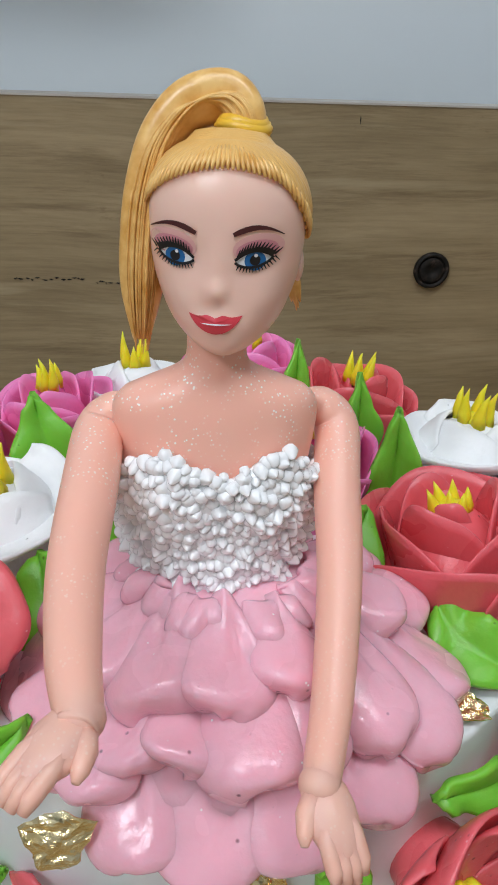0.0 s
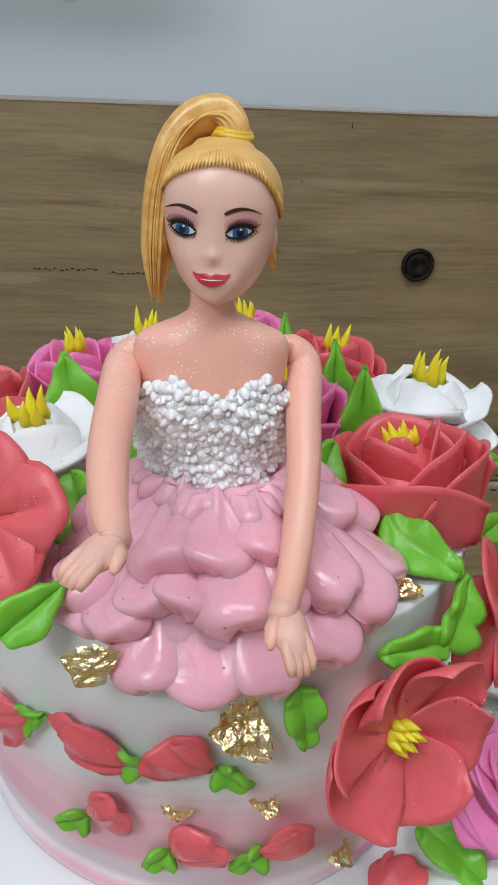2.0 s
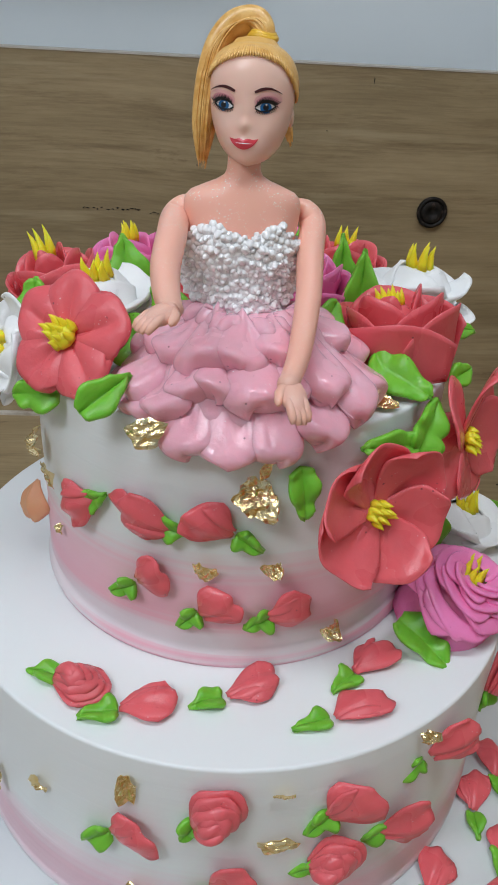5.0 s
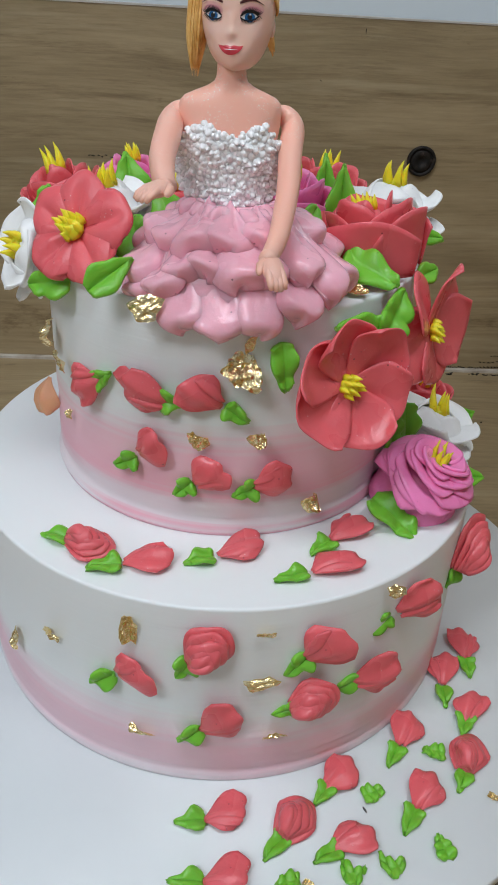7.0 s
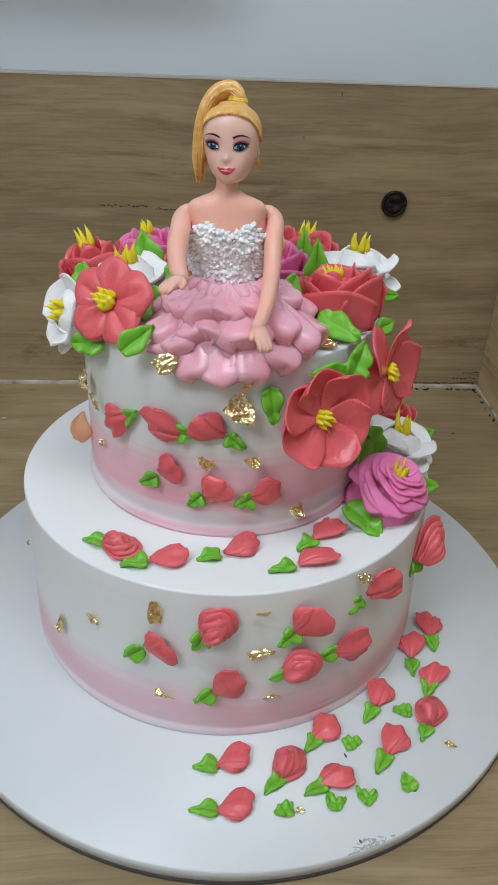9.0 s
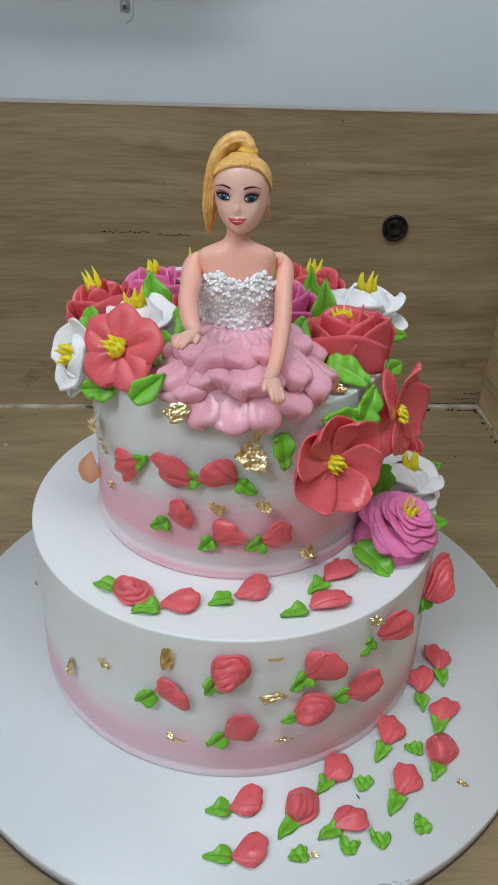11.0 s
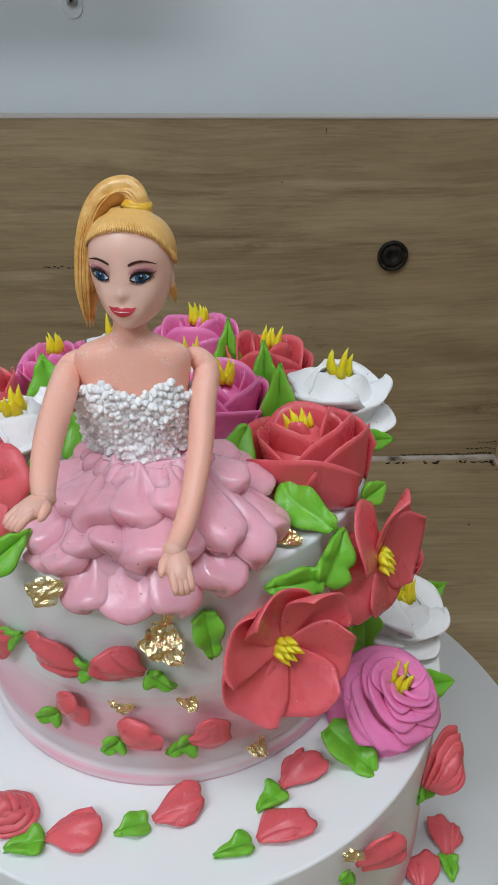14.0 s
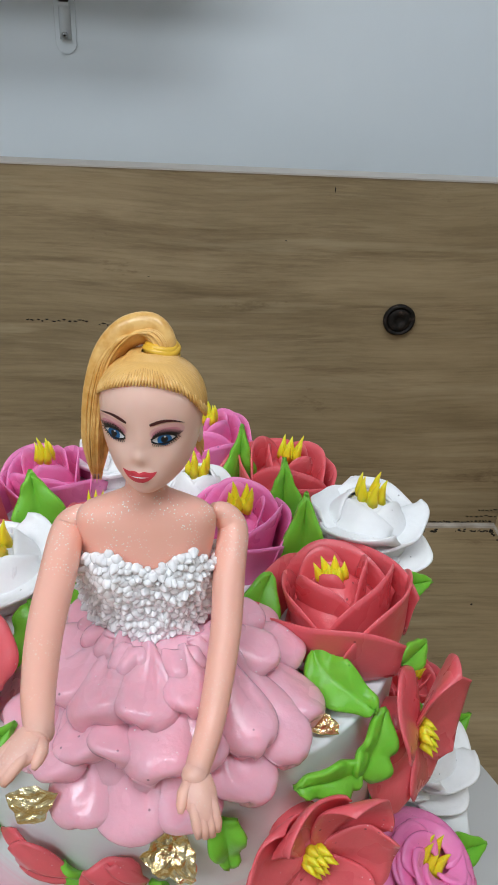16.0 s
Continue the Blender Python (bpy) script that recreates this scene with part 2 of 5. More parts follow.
# fine glitter dust on chest and arms: tiny bright metal specks
svec = coords(stree)
spk = node(stree, "ShaderNodeTexVoronoi", Scale=1250.0)
stree.links.new(svec, spk.inputs["Vector"])
dots = ramp(stree, spk.outputs["Distance"], [(0.18, (1, 1, 1)), (0.28, (0, 0, 0))])
few = ramp(stree, noise_at(stree, svec, 150, 4), [(0.45, (0, 0, 0)), (0.56, (1, 1, 1))])
ssep = stree.nodes.new("ShaderNodeSeparateXYZ")
stree.links.new(svec, ssep.inputs["Vector"])
srange = node(stree, "ShaderNodeMapRange")
srange.inputs["From Min"].default_value, srange.inputs["From Max"].default_value = 0.266, 0.275
srange.inputs["To Min"].default_value = 0.15
stree.links.new(ssep.outputs["Z"], srange.inputs["Value"])
speck = mix(stree, 1.0, mix(stree, 1.0, dots, few, "MULTIPLY"), srange.outputs["Result"], "MULTIPLY")
stree.links.new(mix(stree, speck, (0.95, 0.50, 0.385), (1.0, 0.95, 0.88)), sb.inputs["Base Color"])
stree.links.new(mix(stree, speck, (0.38, 0.38, 0.38), (0.12, 0.12, 0.12)), sb.inputs["Roughness"])
FACE = principled("face_plastic", (0.93, 0.60, 0.49), 0.30, 0, 0.45)[0]
FACE.node_tree.nodes["Principled BSDF"].inputs["Subsurface Weight"].default_value = 0.2
FACE.node_tree.nodes["Principled BSDF"].inputs["Subsurface Radius"].default_value = (0.006, 0.003, 0.002)
FACE.node_tree.nodes["Principled BSDF"].inputs["Subsurface Scale"].default_value = 0.6
HAIR, htree, hb = principled("doll_hair", (0.70, 0.36, 0.085), 0.3, 0, 0.6)
hn = noise_at(htree, coords(htree), 260, 3)
htree.links.new(ramp(htree, hn, [(0.3, (0.70, 0.34, 0.065)), (0.62, (0.92, 0.58, 0.20))]), hb.inputs["Base Color"])
bump(htree, hb, hn, 0.2, 0.0004)
CAP, ctree, cb = principled("combed_hair", (0.70, 0.36, 0.085), 0.32, 0, 0.6)
csep = ctree.nodes.new("ShaderNodeSeparateXYZ")
ctree.links.new(coords(ctree), csep.inputs["Vector"])
cdx, cdy, cang = (ctree.nodes.new("ShaderNodeMath") for _ in range(3))
cdx.operation, cdy.operation, cang.operation = "ADD", "ADD", "ARCTAN2"
cdx.inputs[1].default_value, cdy.inputs[1].default_value = -0.0010, 0.0400
ctree.links.new(csep.outputs["X"], cdx.inputs[0])
ctree.links.new(csep.outputs["Y"], cdy.inputs[0])
ctree.links.new(cdx.outputs[0], cang.inputs[0])
ctree.links.new(cdy.outputs[0], cang.inputs[1])
cn = node(ctree, "ShaderNodeTexNoise", Scale=48.0, Detail=3.0)
cn.noise_dimensions = "1D"
ctree.links.new(cang.outputs[0], cn.inputs["W"])
ctree.links.new(ramp(ctree, cn.outputs["Fac"], [(0.3, (0.70, 0.34, 0.065)), (0.62, (0.92, 0.58, 0.20))]), cb.inputs["Base Color"])
bump(ctree, cb, cn.outputs["Fac"], 0.15, 0.0004)
BAND = principled("hair_band", (0.88, 0.52, 0.05), 0.3)[0]
INK = principled("paint_black", (0.012, 0.010, 0.012), 0.35)[0]
EYE_WHITE = principled("paint_white", (0.82, 0.82, 0.82), 0.3)[0]
EYE_BLUE = principled("paint_blue", (0.016, 0.135, 0.36), 0.3)[0]
BROWN = principled("paint_brown", (0.075, 0.016, 0.016), 0.4)[0]
LID = principled("paint_lid", (0.74, 0.30, 0.34), 0.4)[0]
LID_SOFT = principled("paint_lid_edge", (0.84, 0.46, 0.43), 0.4)[0]
LIPS = principled("paint_lips", (0.66, 0.055, 0.075), 0.3)[0]


# ---- mesh helpers ----
def mesh_ob(name, verts, faces, mats, index=None, smooth=True):
    me = bpy.data.meshes.new(name)
    me.from_pydata([tuple(v) for v in verts], [], [tuple(f) for f in faces])
    for m in mats:
        me.materials.append(m)
    if index is not None:
        me.polygons.foreach_set("material_index", index)
    me.polygons.foreach_set("use_smooth", [smooth] * len(me.polygons))
    me.update()
    return new(name, me)


def part(name, geo, mat, parent, label="", smooth=True):
    ob = mesh_ob(name, geo[0], geo[1], [mat], None, smooth)
    ob.parent = parent
    if label:
        tagged(ob, label)
    return ob


def join(*geos):
    verts, faces = [], []
    for v, f in geos:
        k = len(verts)
        verts += [tuple(p) for p in v]
        faces += [tuple(i + k for i in q) for q in f]
    return verts, faces


def moved(geo, m):
    return [tuple(m @ Vector(v)) for v in geo[0]], geo[1]


def sheet(fn, nu, nv, thick, edge=0.45):
    """A thin closed solid along the surface fn(u, v), u and v in 0..1, thinner at its rim."""
    p = np.array([[fn(i / nu, j / nv) for j in range(nv + 1)] for i in range(nu + 1)], float)
    du = np.gradient(p, axis=0)
    dv = np.gradient(p, axis=1)
    n = np.cross(du, dv)
    n /= np.maximum(np.linalg.norm(n, axis=-1, keepdims=True), 1e-12)
    i, j = np.meshgrid(np.arange(nu + 1) / nu, np.arange(nv + 1) / nv, indexing="ij")
    rim = np.minimum(np.minimum(i, 1 - i) * nu, np.minimum(j, 1 - j) * nv)
    t = thick * np.where(rim < 0.5, edge, np.where(rim < 1.5, 0.85, 1.0))[..., None] / 2
    a, b = (p + n * t).reshape(-1, 3), (p - n * t).reshape(-1, 3)
    w, size = nv + 1, (nu + 1) * (nv + 1)
    faces = []
    for x in range(nu):
        for y in range(nv):
            q = (x * w + y, (x + 1) * w + y, (x + 1) * w + y + 1, x * w + y + 1)
            faces.append(q)
            faces.append(tuple(size + k for k in reversed(q)))
    ring = [x * w for x in range(nu + 1)] + [nu * w + y for y in range(1, nv + 1)] + [x * w + nv for x in range(nu - 1, -1, -1)] + [y for y in range(nv - 1, 0, -1)]
    for k in range(len(ring)):
        m, o = ring[k], ring[(k + 1) % len(ring)]
        faces.append((o, m, size + m, size + o))
    return np.vstack([a, b]).tolist(), faces


def lathe(profile, seg=96, centre=(0, 0)):
    """A closed solid turned round z from (radius, z) rows that begin and end on the axis."""
    verts, faces = [], []
    inner = profile[1:-1]
    for r, z in inner:
        verts += [(centre[0] + r * math.cos(2 * math.pi * k / seg), centre[1] + r * math.sin(2 * math.pi * k / seg), z) for k in range(seg)]
    for a in range(len(inner) - 1):
        for k in range(seg):
            l = (k + 1) % seg
            faces.append((a * seg + k, a * seg + l, (a + 1) * seg + l, (a + 1) * seg + k))
    bottom, top = len(verts), len(verts) + 1
    verts += [(*centre, profile[0][1]), (*centre, profile[-1][1])]
    last = (len(inner) - 1) * seg
    for k in range(seg):
        l = (k + 1) % seg
        faces.append((bottom, l, k))
        faces.append((top, last + k, last + l))
    return verts, faces


def tube(points, radii, seg=12, flat=1.0, cap=True):
    """A round (or flattened) rod along points, with a radius at each."""
    pts = [Vector(p) for p in points]
    verts, faces = [], []
    side = None
    for k, p in enumerate(pts):
        d = (pts[min(k + 1, len(pts) - 1)] - pts[max(k - 1, 0)]).normalized()
        if side is None:
            side = d.orthogonal().normalized()
        side = (side - d * side.dot(d)).normalized()
        up = d.cross(side)
        for s in range(seg):
            a = 2 * math.pi * s / seg
            verts.append(tuple(p + side * math.cos(a) * radii[k] + up * math.sin(a) * radii[k] * flat))
    for k in range(len(pts) - 1):
        for s in range(seg):
            t = (s + 1) % seg
            faces.append((k * seg + s, k * seg + t, (k + 1) * seg + t, (k + 1) * seg + s))
    if cap:
        faces.append(tuple(reversed(range(seg))))
        faces.append(tuple((len(pts) - 1) * seg + s for s in range(seg)))
    return verts, faces


def smooth_line(points, n):
    """Catmull-Rom through rows of numbers, n steps a stretch."""
    p = np.array(points, float)
    p = np.vstack([2 * p[0] - p[1], p, 2 * p[-1] - p[-2]])
    out = []
    for k in range(1, len(p) - 2):
        for s in range(n):
            t = s / n
            out.append(0.5 * (2 * p[k] + (p[k + 1] - p[k - 1]) * t + (2 * p[k - 1] - 5 * p[k] + 4 * p[k + 1] - p[k + 2]) * t * t
                              + (3 * p[k] - p[k - 1] - 3 * p[k + 1] + p[k + 2]) * t ** 3))
    out.append(p[-2])
    return np.array(out)


def ball(centre, radii, nu=16, nv=10):
    verts, faces = [], []
    for j in range(nv + 1):
        b = math.pi * j / nv - math.pi / 2
        for i in range(nu):
            a = 2 * math.pi * i / nu
            verts.append((centre[0] + radii[0] * math.cos(a) * math.cos(b), centre[1] + radii[1] * math.sin(a) * math.cos(b), centre[2] + radii[2] * math.sin(b)))
    for j in range(nv):
        for i in range(nu):
            l = (i + 1) % nu
            faces.append((j * nu + i, j * nu + l, (j + 1) * nu + l, (j + 1) * nu + i))
    return verts, faces


def box(x0, x1, y0, y1, z0, z1):
    v = [(x, y, z) for x in (x0, x1) for y in (y0, y1) for z in (z0, z1)]
    return v, [(0, 1, 3, 2), (4, 6, 7, 5), (0, 4, 5, 1), (2, 3, 7, 6), (0, 2, 6, 4), (1, 5, 7, 3)]


def facing(place, axis, spin=0.0):
    """A pose whose z points along axis."""
    return Matrix.Translation(place) @ Vector(axis).normalized().to_track_quat("Z", "Y").to_matrix().to_4x4() @ pose(0, 0, 0, 0, 0, spin)


def framed(place, normal, along):
    """A pose whose z is the normal and whose x runs along."""
    z = Vector(normal).normalized()
    x = Vector(along)
    x = (x - z * x.dot(z)).normalized()
    y = z.cross(x)
    m = Matrix((x, y, z)).transposed().to_4x4()
    m.translation = place
    return m


def thing(name, m, label, category, group=""):
    ob = new(name)
    ob.empty_display_size = 0.01
    ob.matrix_world = m
    return tagged(ob, label, category, group)


# ---- setting ----
WALL_Y, WALL_TOP, SIDE_X = 0.3298, 0.2981, 0.2865


def setting(name, geo, mat, label, category, smooth=False):
    return tagged(mesh_ob(name, geo[0], geo[1], [mat], None, smooth), label, category, kind="structure")


setting("floor", box(-1.399, SIDE_X + 0.02, -1.899, WALL_Y - 0.002, -0.02, 0.0), WOOD_FLOOR, "grey-brown wood-effect board floor of the display recess", "floor")
setting("counter", box(-1.399, SIDE_X + 0.02, -1.899, WALL_Y - 0.002, FLOOR_Z, -0.021), ROOM_PAINT, "plain pale counter under the display floor", "counter")
setting("wall_back", box(-1.399, SIDE_X + 0.02, WALL_Y, WALL_Y + 0.018, -0.02, WALL_TOP - 0.0012), WOOD_WALL, "low grey-brown wood-effect back panel with streaked grain", "wall")
setting("wall_side", box(SIDE_X, SIDE_X + 0.018, -0.9, WALL_Y - 0.002, 0.001, WALL_TOP - 0.0012), WOOD_SIDE_LIT, "wood-effect side panel meeting the back panel, its colour lightened as if lit", "wall")
setting("trim", box(-1.399, SIDE_X + 0.02, WALL_Y - 0.0005, WALL_Y + 0.0185, WALL_TOP - 0.0012, WALL_TOP), LINE, "pale edging strip along the panel top", "trim")
setting("joint", join(box(-0.9, SIDE_X - 0.001, WALL_Y - 0.0055, WALL_Y - 0.0005, 0.0, 0.0024), box(SIDE_X - 0.0025, SIDE_X - 0.0003, -0.9, WALL_Y - 0.005, 0.0, 0.0016)), GROUT, "crumbling pale filler in the joint of floor and panels", "joint")
setting("wall_white", box(-1.4, 1.1, 0.480, 0.52, FLOOR_Z, CEILING_Z), PAINT, "glossy pale grey-white wall behind the panel", "wall")
setting("wall_left", box(-1.44, -1.4, -1.9, 0.52, FLOOR_Z, CEILING_Z), ROOM_PAINT, "plain pale room wall", "wall")
setting("wall_right", box(1.1, 1.14, -1.9, 0.52, FLOOR_Z, CEILING_Z), ROOM_PAINT, "plain pale room wall", "wall")
setting("wall_front", box(-1.4, 1.1, -1.94, -1.9, FLOOR_Z, CEILING_Z), ROOM_PAINT, "plain pale room wall", "wall")
setting("ceiling", box(-1.44, 1.14, -1.94, 0.52, CEILING_Z, CEILING_Z + 0.05), ROOM_PAINT, "plain white ceiling", "ceiling")
setting("room_floor", box(-1.44, 1.14, -1.94, 0.52, FLOOR_Z - 0.05, FLOOR_Z), ROOM_FLOOR, "plain dark room floor", "floor")
for px, py, sx, sy, watts in PANELS:
    fix = thing("ceiling_light", pose(px, py, CEILING_Z), "flat white light panel fixed to the ceiling", "ceiling light", "ceiling lights")
    x, y = sx / 2, sy / 2
    part("frame", join(box(-x, x, -y, 0.02 - y, -0.03, -0.001), box(-x, x, y - 0.02, y, -0.03, -0.001), box(-x, 0.02 - x, 0.02 - y, y - 0.02, -0.03, -0.001), box(x - 0.02, x, 0.02 - y, y - 0.02, -0.03, -0.001)), ROOM_PAINT, fix, smooth=False)
    part("diffuser", box(0.021 - x, x - 0.021, 0.021 - y, y - 0.021, -0.024, -0.002), LIGHT, fix, "glowing white diffuser", smooth=False)


def knob(place):
    """A black cap let into the back panel: raised ring and a dished disc."""
    ob = thing("cable_cap", facing(place, (0, -1, 0)) @ Matrix.Scale(1.17, 4), "round black plastic cap set in the wooden back panel", "cap", "caps in the back panel")
    part("ring", lathe([(0, -0.001), (0.0102, -0.001), (0.0106, 0.0018), (0.0098, 0.0030), (0.0086, 0.0030), (0.0080, 0.0016), (0, 0.0016)], 40), BLACK, ob)
    part("disc", lathe([(0, 0.0), (0.0079, 0.0017), (0.0074, 0.0024), (0.0035, 0.0027), (0.0030, 0.0019), (0, 0.0018)], 32), BLACK, ob, "scuffed black disc")


knob((0.1675, WALL_Y - 0.0005, 0.1948))
knob((0.1677, WALL_Y - 0.0005, 0.0300))


def scratch(x0, x1, z, width, seed):
    """A ragged dark scratch in the panel, as raised flecks of dirt."""
    rng = random.Random(seed)
    bits = []
    x = x0
    while x < x1:
        w = min(x1 - x0, rng.uniform(0.0008, 0.0042))
        zz = z + rng.uniform(-0.0008, 0.0008)
        y = WALL_Y - 0.0004
        pts = [(x, y, zz), (x + w * 0.3, y - 0.0003, zz + rng.uniform(0.2, 1) * width), (x + w, y, zz + rng.uniform(-0.5, 0.5) * width), (x + w * 0.6, y - 0.0003, zz - rng.uniform(0.2, 1) * width)]
        back = [(p[0], WALL_Y + 0.0005, p[2]) for p in pts]
        bits.append((pts + back, [(0, 1, 2, 3), (7, 6, 5, 4)] + [(k, k + 4, (k + 1) % 4 + 4, (k + 1) % 4) for k in range(4)]))
        x += w * rng.uniform(0.9, 1.5)
    return join(*bits)


for x0, x1, z, w, s in [(-0.1130, -0.0690, 0.1870, 0.0007, 3), (-0.0600, -0.0290, 0.1850, 0.0006, 4), (0.1078, 0.1085, 0.2877, 0.0028, 5), (-0.0235, -0.0212, 0.2222, 0.0006, 6), (0.0755, 0.0775, 0.2525, 0.0006, 7), (0.196, 0.284, 0.0034, 0.0011, 8), (0.118, 0.136, 0.0032, 0.0008, 9), (0.258, 0.284, 0.0095, 0.0008, 10), (0.268, 0.285, 0.0160, 0.0006, 11)]:
    setting("scratch", scratch(x0, x1, z, w, s), BLACK, "short dark scratch in the wood-effect panel", "scratch")

for place, size, mat in (((-0.2078, 0.2478, 0.0012), 0.0026, LINE), ((0.1768, 0.1825, 0.0008), 0.0018, BLACK), ((0.2305, 0.2248, 0.0007), 0.0012, BLACK)):
    crumb = mesh_ob("crumb", *ball((0, 0, 0), (size, size * 0.6, size * 0.45), 7, 5), [mat], None, False)
    crumb.matrix_world = pose(*place, 8, 5, 30)
    tagged(crumb, "tiny crumb lying on the wooden floor", "crumb")

# dark grime gathered in the corner of floor and panels
rng = random.Random(41)
grime = []
for k in range(70):
    d = rng.random() ** 1.6
    along = k % 2
    x, y = (SIDE_X - 0.005 - 0.10 * d, WALL_Y - 0.0075 - 0.004 * rng.random()) if along else (SIDE_X - 0.004 - 0.003 * rng.random(), WALL_Y - 0.008 - 0.15 * d)
    size = rng.uniform(0.0005, 0.0016)
    grime.append(moved(ball((0, 0, 0), (size * rng.uniform(0.8, 2.0), size * 0.7, size * 0.35), 7, 5), pose(x, y, 0.0003, 0, 0, (0 if along else 90) + rng.uniform(-40, 40))))
setting("grime", join(*grime), BLACK, "dark crumbled dirt in the corner of the floor", "dirt")

# latch plate on the white wall
# shelf added out of view, only to shade the white wall's left part
setting("shading_shelf", box(-1.39, 0.022, 0.385, 0.4795, 0.452, 0.470), ROOM_PAINT, "unseen shelf board added above the panel to shade the white wall", "shelf")
latch = thing("door_latch", facing((-0.0930, 0.480, 0.3690), (0, -1, 0)) @ Matrix.Scale(0.76, 4), "small steel latch plate screwed to the white wall", "latch")
stad = []
LEFT = -1
for k in range(24):
    a = 2 * math.pi * k / 24
    stad.append((0.0115 * math.cos(a), 0.0115 * math.sin(a) + (-0.006 if math.sin(a) < 0 else 0.055)))
plate_v = [(x, y, 0.0) for x, y in stad] + [(x * 0.94, y, 0.0016) for x, y in stad]
part("plate", (plate_v, [tuple(range(24, 48)), tuple(reversed(range(24)))] + [(k, (k + 1) % 24, 24 + (k + 1) % 24, 24 + k) for k in range(24)]), PAINT, latch, "wall-white painted plate", smooth=False)
part("rib", tube([(0, -0.004, 0.0012), (0, 0.060, 0.0012)], [0.0062, 0.0062], 16), PAINT, latch)
screw = part("screw", lathe([(0, 0.0060), (0.0034, 0.0060), (0.0032, 0.0080), (0.0014, 0.0086), (0, 0.0086)], 20), STEEL, latch)
part("slot", join(box(-0.0018, 0.0018, -0.0005, 0.0005, 0.0084, 0.0089), box(-0.0005, 0.0005, -0.0018, 0.0018, 0.0084, 0.0090)), BLACK, screw, "dark cross slot", smooth=False)
part("lever", tube([(LEFT * 0.0115, 0.034, 0.012), (LEFT * 0.0135, 0.040, 0.012), (LEFT * 0.0300, 0.082, 0.012)], [0.0045, 0.0062, 0.0062], 14), GREY_METAL, latch, "dull grey lever")
part("catch", box(-0.0060, 0.0060, 0.0265, 0.0295, 0.0070, 0.0100), PAINT, latch, smooth=False)
part("catch", box(-0.0050, 0.0050, 0.0560, 0.0600, 0.0070, 0.0120), PAINT, latch, smooth=False)
part("bolt", box(-0.0040, 0.0055, 0.0300, 0.0700, 0.0070, 0.0098), BLACK, latch, "dark bolt", smooth=False)

# ---- cake board and tiers ----
BOARD_Z = 0.012
R2, Z2, C2 = 0.1230, 0.1150, (0.0036, 0.0005)
R1, Z1, C1 = 0.0820, 0.2160, (0.0031, 0.0045)


def stretch(geo, sx, sy, centre):
    """A turned shape made slightly oval and moved to its middle."""
    return [(centre[0] + x * sx, centre[1] + y * sy, z) for x, y, z in geo[0]], geo[1]


board = thing("cake_board", pose(0.0, 0.0, 0.0), "round white cake board with a dark worn rim", "cake board")
part("sheet", stretch(lathe([(0, 0.0036), (0.1926, 0.0036), (0.1934, 0.0042), (0.1937, 0.0110), (0.1930, BOARD_Z), (0, BOARD_Z)], 160), 1.0, 1.0, (0.0090, -0.0045)), BOARD_WHITE, board, "glossy white top sheet")
part("base", stretch(lathe([(0, 0.0), (0.1928, 0.0), (0.1934, 0.0006), (0.1934, 0.0028), (0.1928, 0.0035), (0, 0.0035)], 160), 1.0, 1.0, (0.0090, -0.0045)), BOARD_EDGE, board, "dark grey pressed board")


rng = random.Random(63)
scuffs = []
for k in range(46):
    a, r = math.radians(rng.gauss(18.4, 1.7)), 0.1932 - 0.0042 * rng.random() ** 2
    w = rng.uniform(0.0004, 0.0010)
    scuffs.append(moved(ball((0, 0, 0), (w * 1.6, w * 0.5, 0.00022), 7, 5), pose(0.0090 + r * math.sin(a), -0.0045 - r * math.cos(a), BOARD_Z, 0, 0, math.degrees(a) + rng.uniform(-50, 50))))
part("scuff", join(*scuffs), SCUFF, board, "grey scuffed patch at the rim", False)


def narrowing(z):
    """The lower tier spreads a little towards its foot."""
    return 1.0 + 0.010 * (Z2 - z) / (Z2 - BOARD_Z)


def tier_profile(r, z0, z1, lip, taper):
    rows = [(0, z0), ((r + lip) * taper, z0), ((r + lip + 0.0006) * taper, z0 + 0.002), ((r + lip * 0.4) * taper, z0 + 0.0055)]
    z = z0 + 0.008
    k = 0
    while z < z1 - 0.004:
        groove = 0.0011 * math.exp(-(z - z0) / 0.022) * (1 if k % 2 else -1)
        f = taper + (1 - taper) * (z - z0) / (z1 - z0)
        rows.append(((r + groove) * f, z))
        z += 0.0022 if z < z0 + 0.03 else 0.01
        k += 1
    rows += [(r, z1 - 0.0015), (r - 0.0001, z1 - 0.0007), (r - 0.0006, z1 - 0.0001), (r - 0.0013, z1), (r * 0.5, z1 + 0.0002), (0, z1)]
    return rows


cake = thing("cake", pose(0.0, 0.0, 0.0), "two-tier white cream cake with airbrushed pink bands on a white board", "cake")
part("lower_tier", lathe(tier_profile(R2, BOARD_Z + 0.0002, Z2, 0.0, 1.010), 200, C2), LOWER_CREAM, cake, "wide smooth white tier, pink towards its foot")
part("upper_tier", lathe(tier_profile(R1, Z2 + 0.0004, Z1, 0.0014, 1.0), 180, C1), UPPER_CREAM, cake, "smooth white tier with a soft pink band")


def on_upper(deg, z):
    """The place and normal on the upper tier's side, deg from the front towards +x."""
    n = Vector((math.sin(radians(deg)), -math.cos(radians(deg)), 0))
    return Vector((*C1, z)) + n * R1, n


def on_lower(deg, z):
    n = Vector((math.sin(radians(deg)), -math.cos(radians(deg)), 0))
    return Vector((*C2, z)) + n * R2 * narrowing(z), n


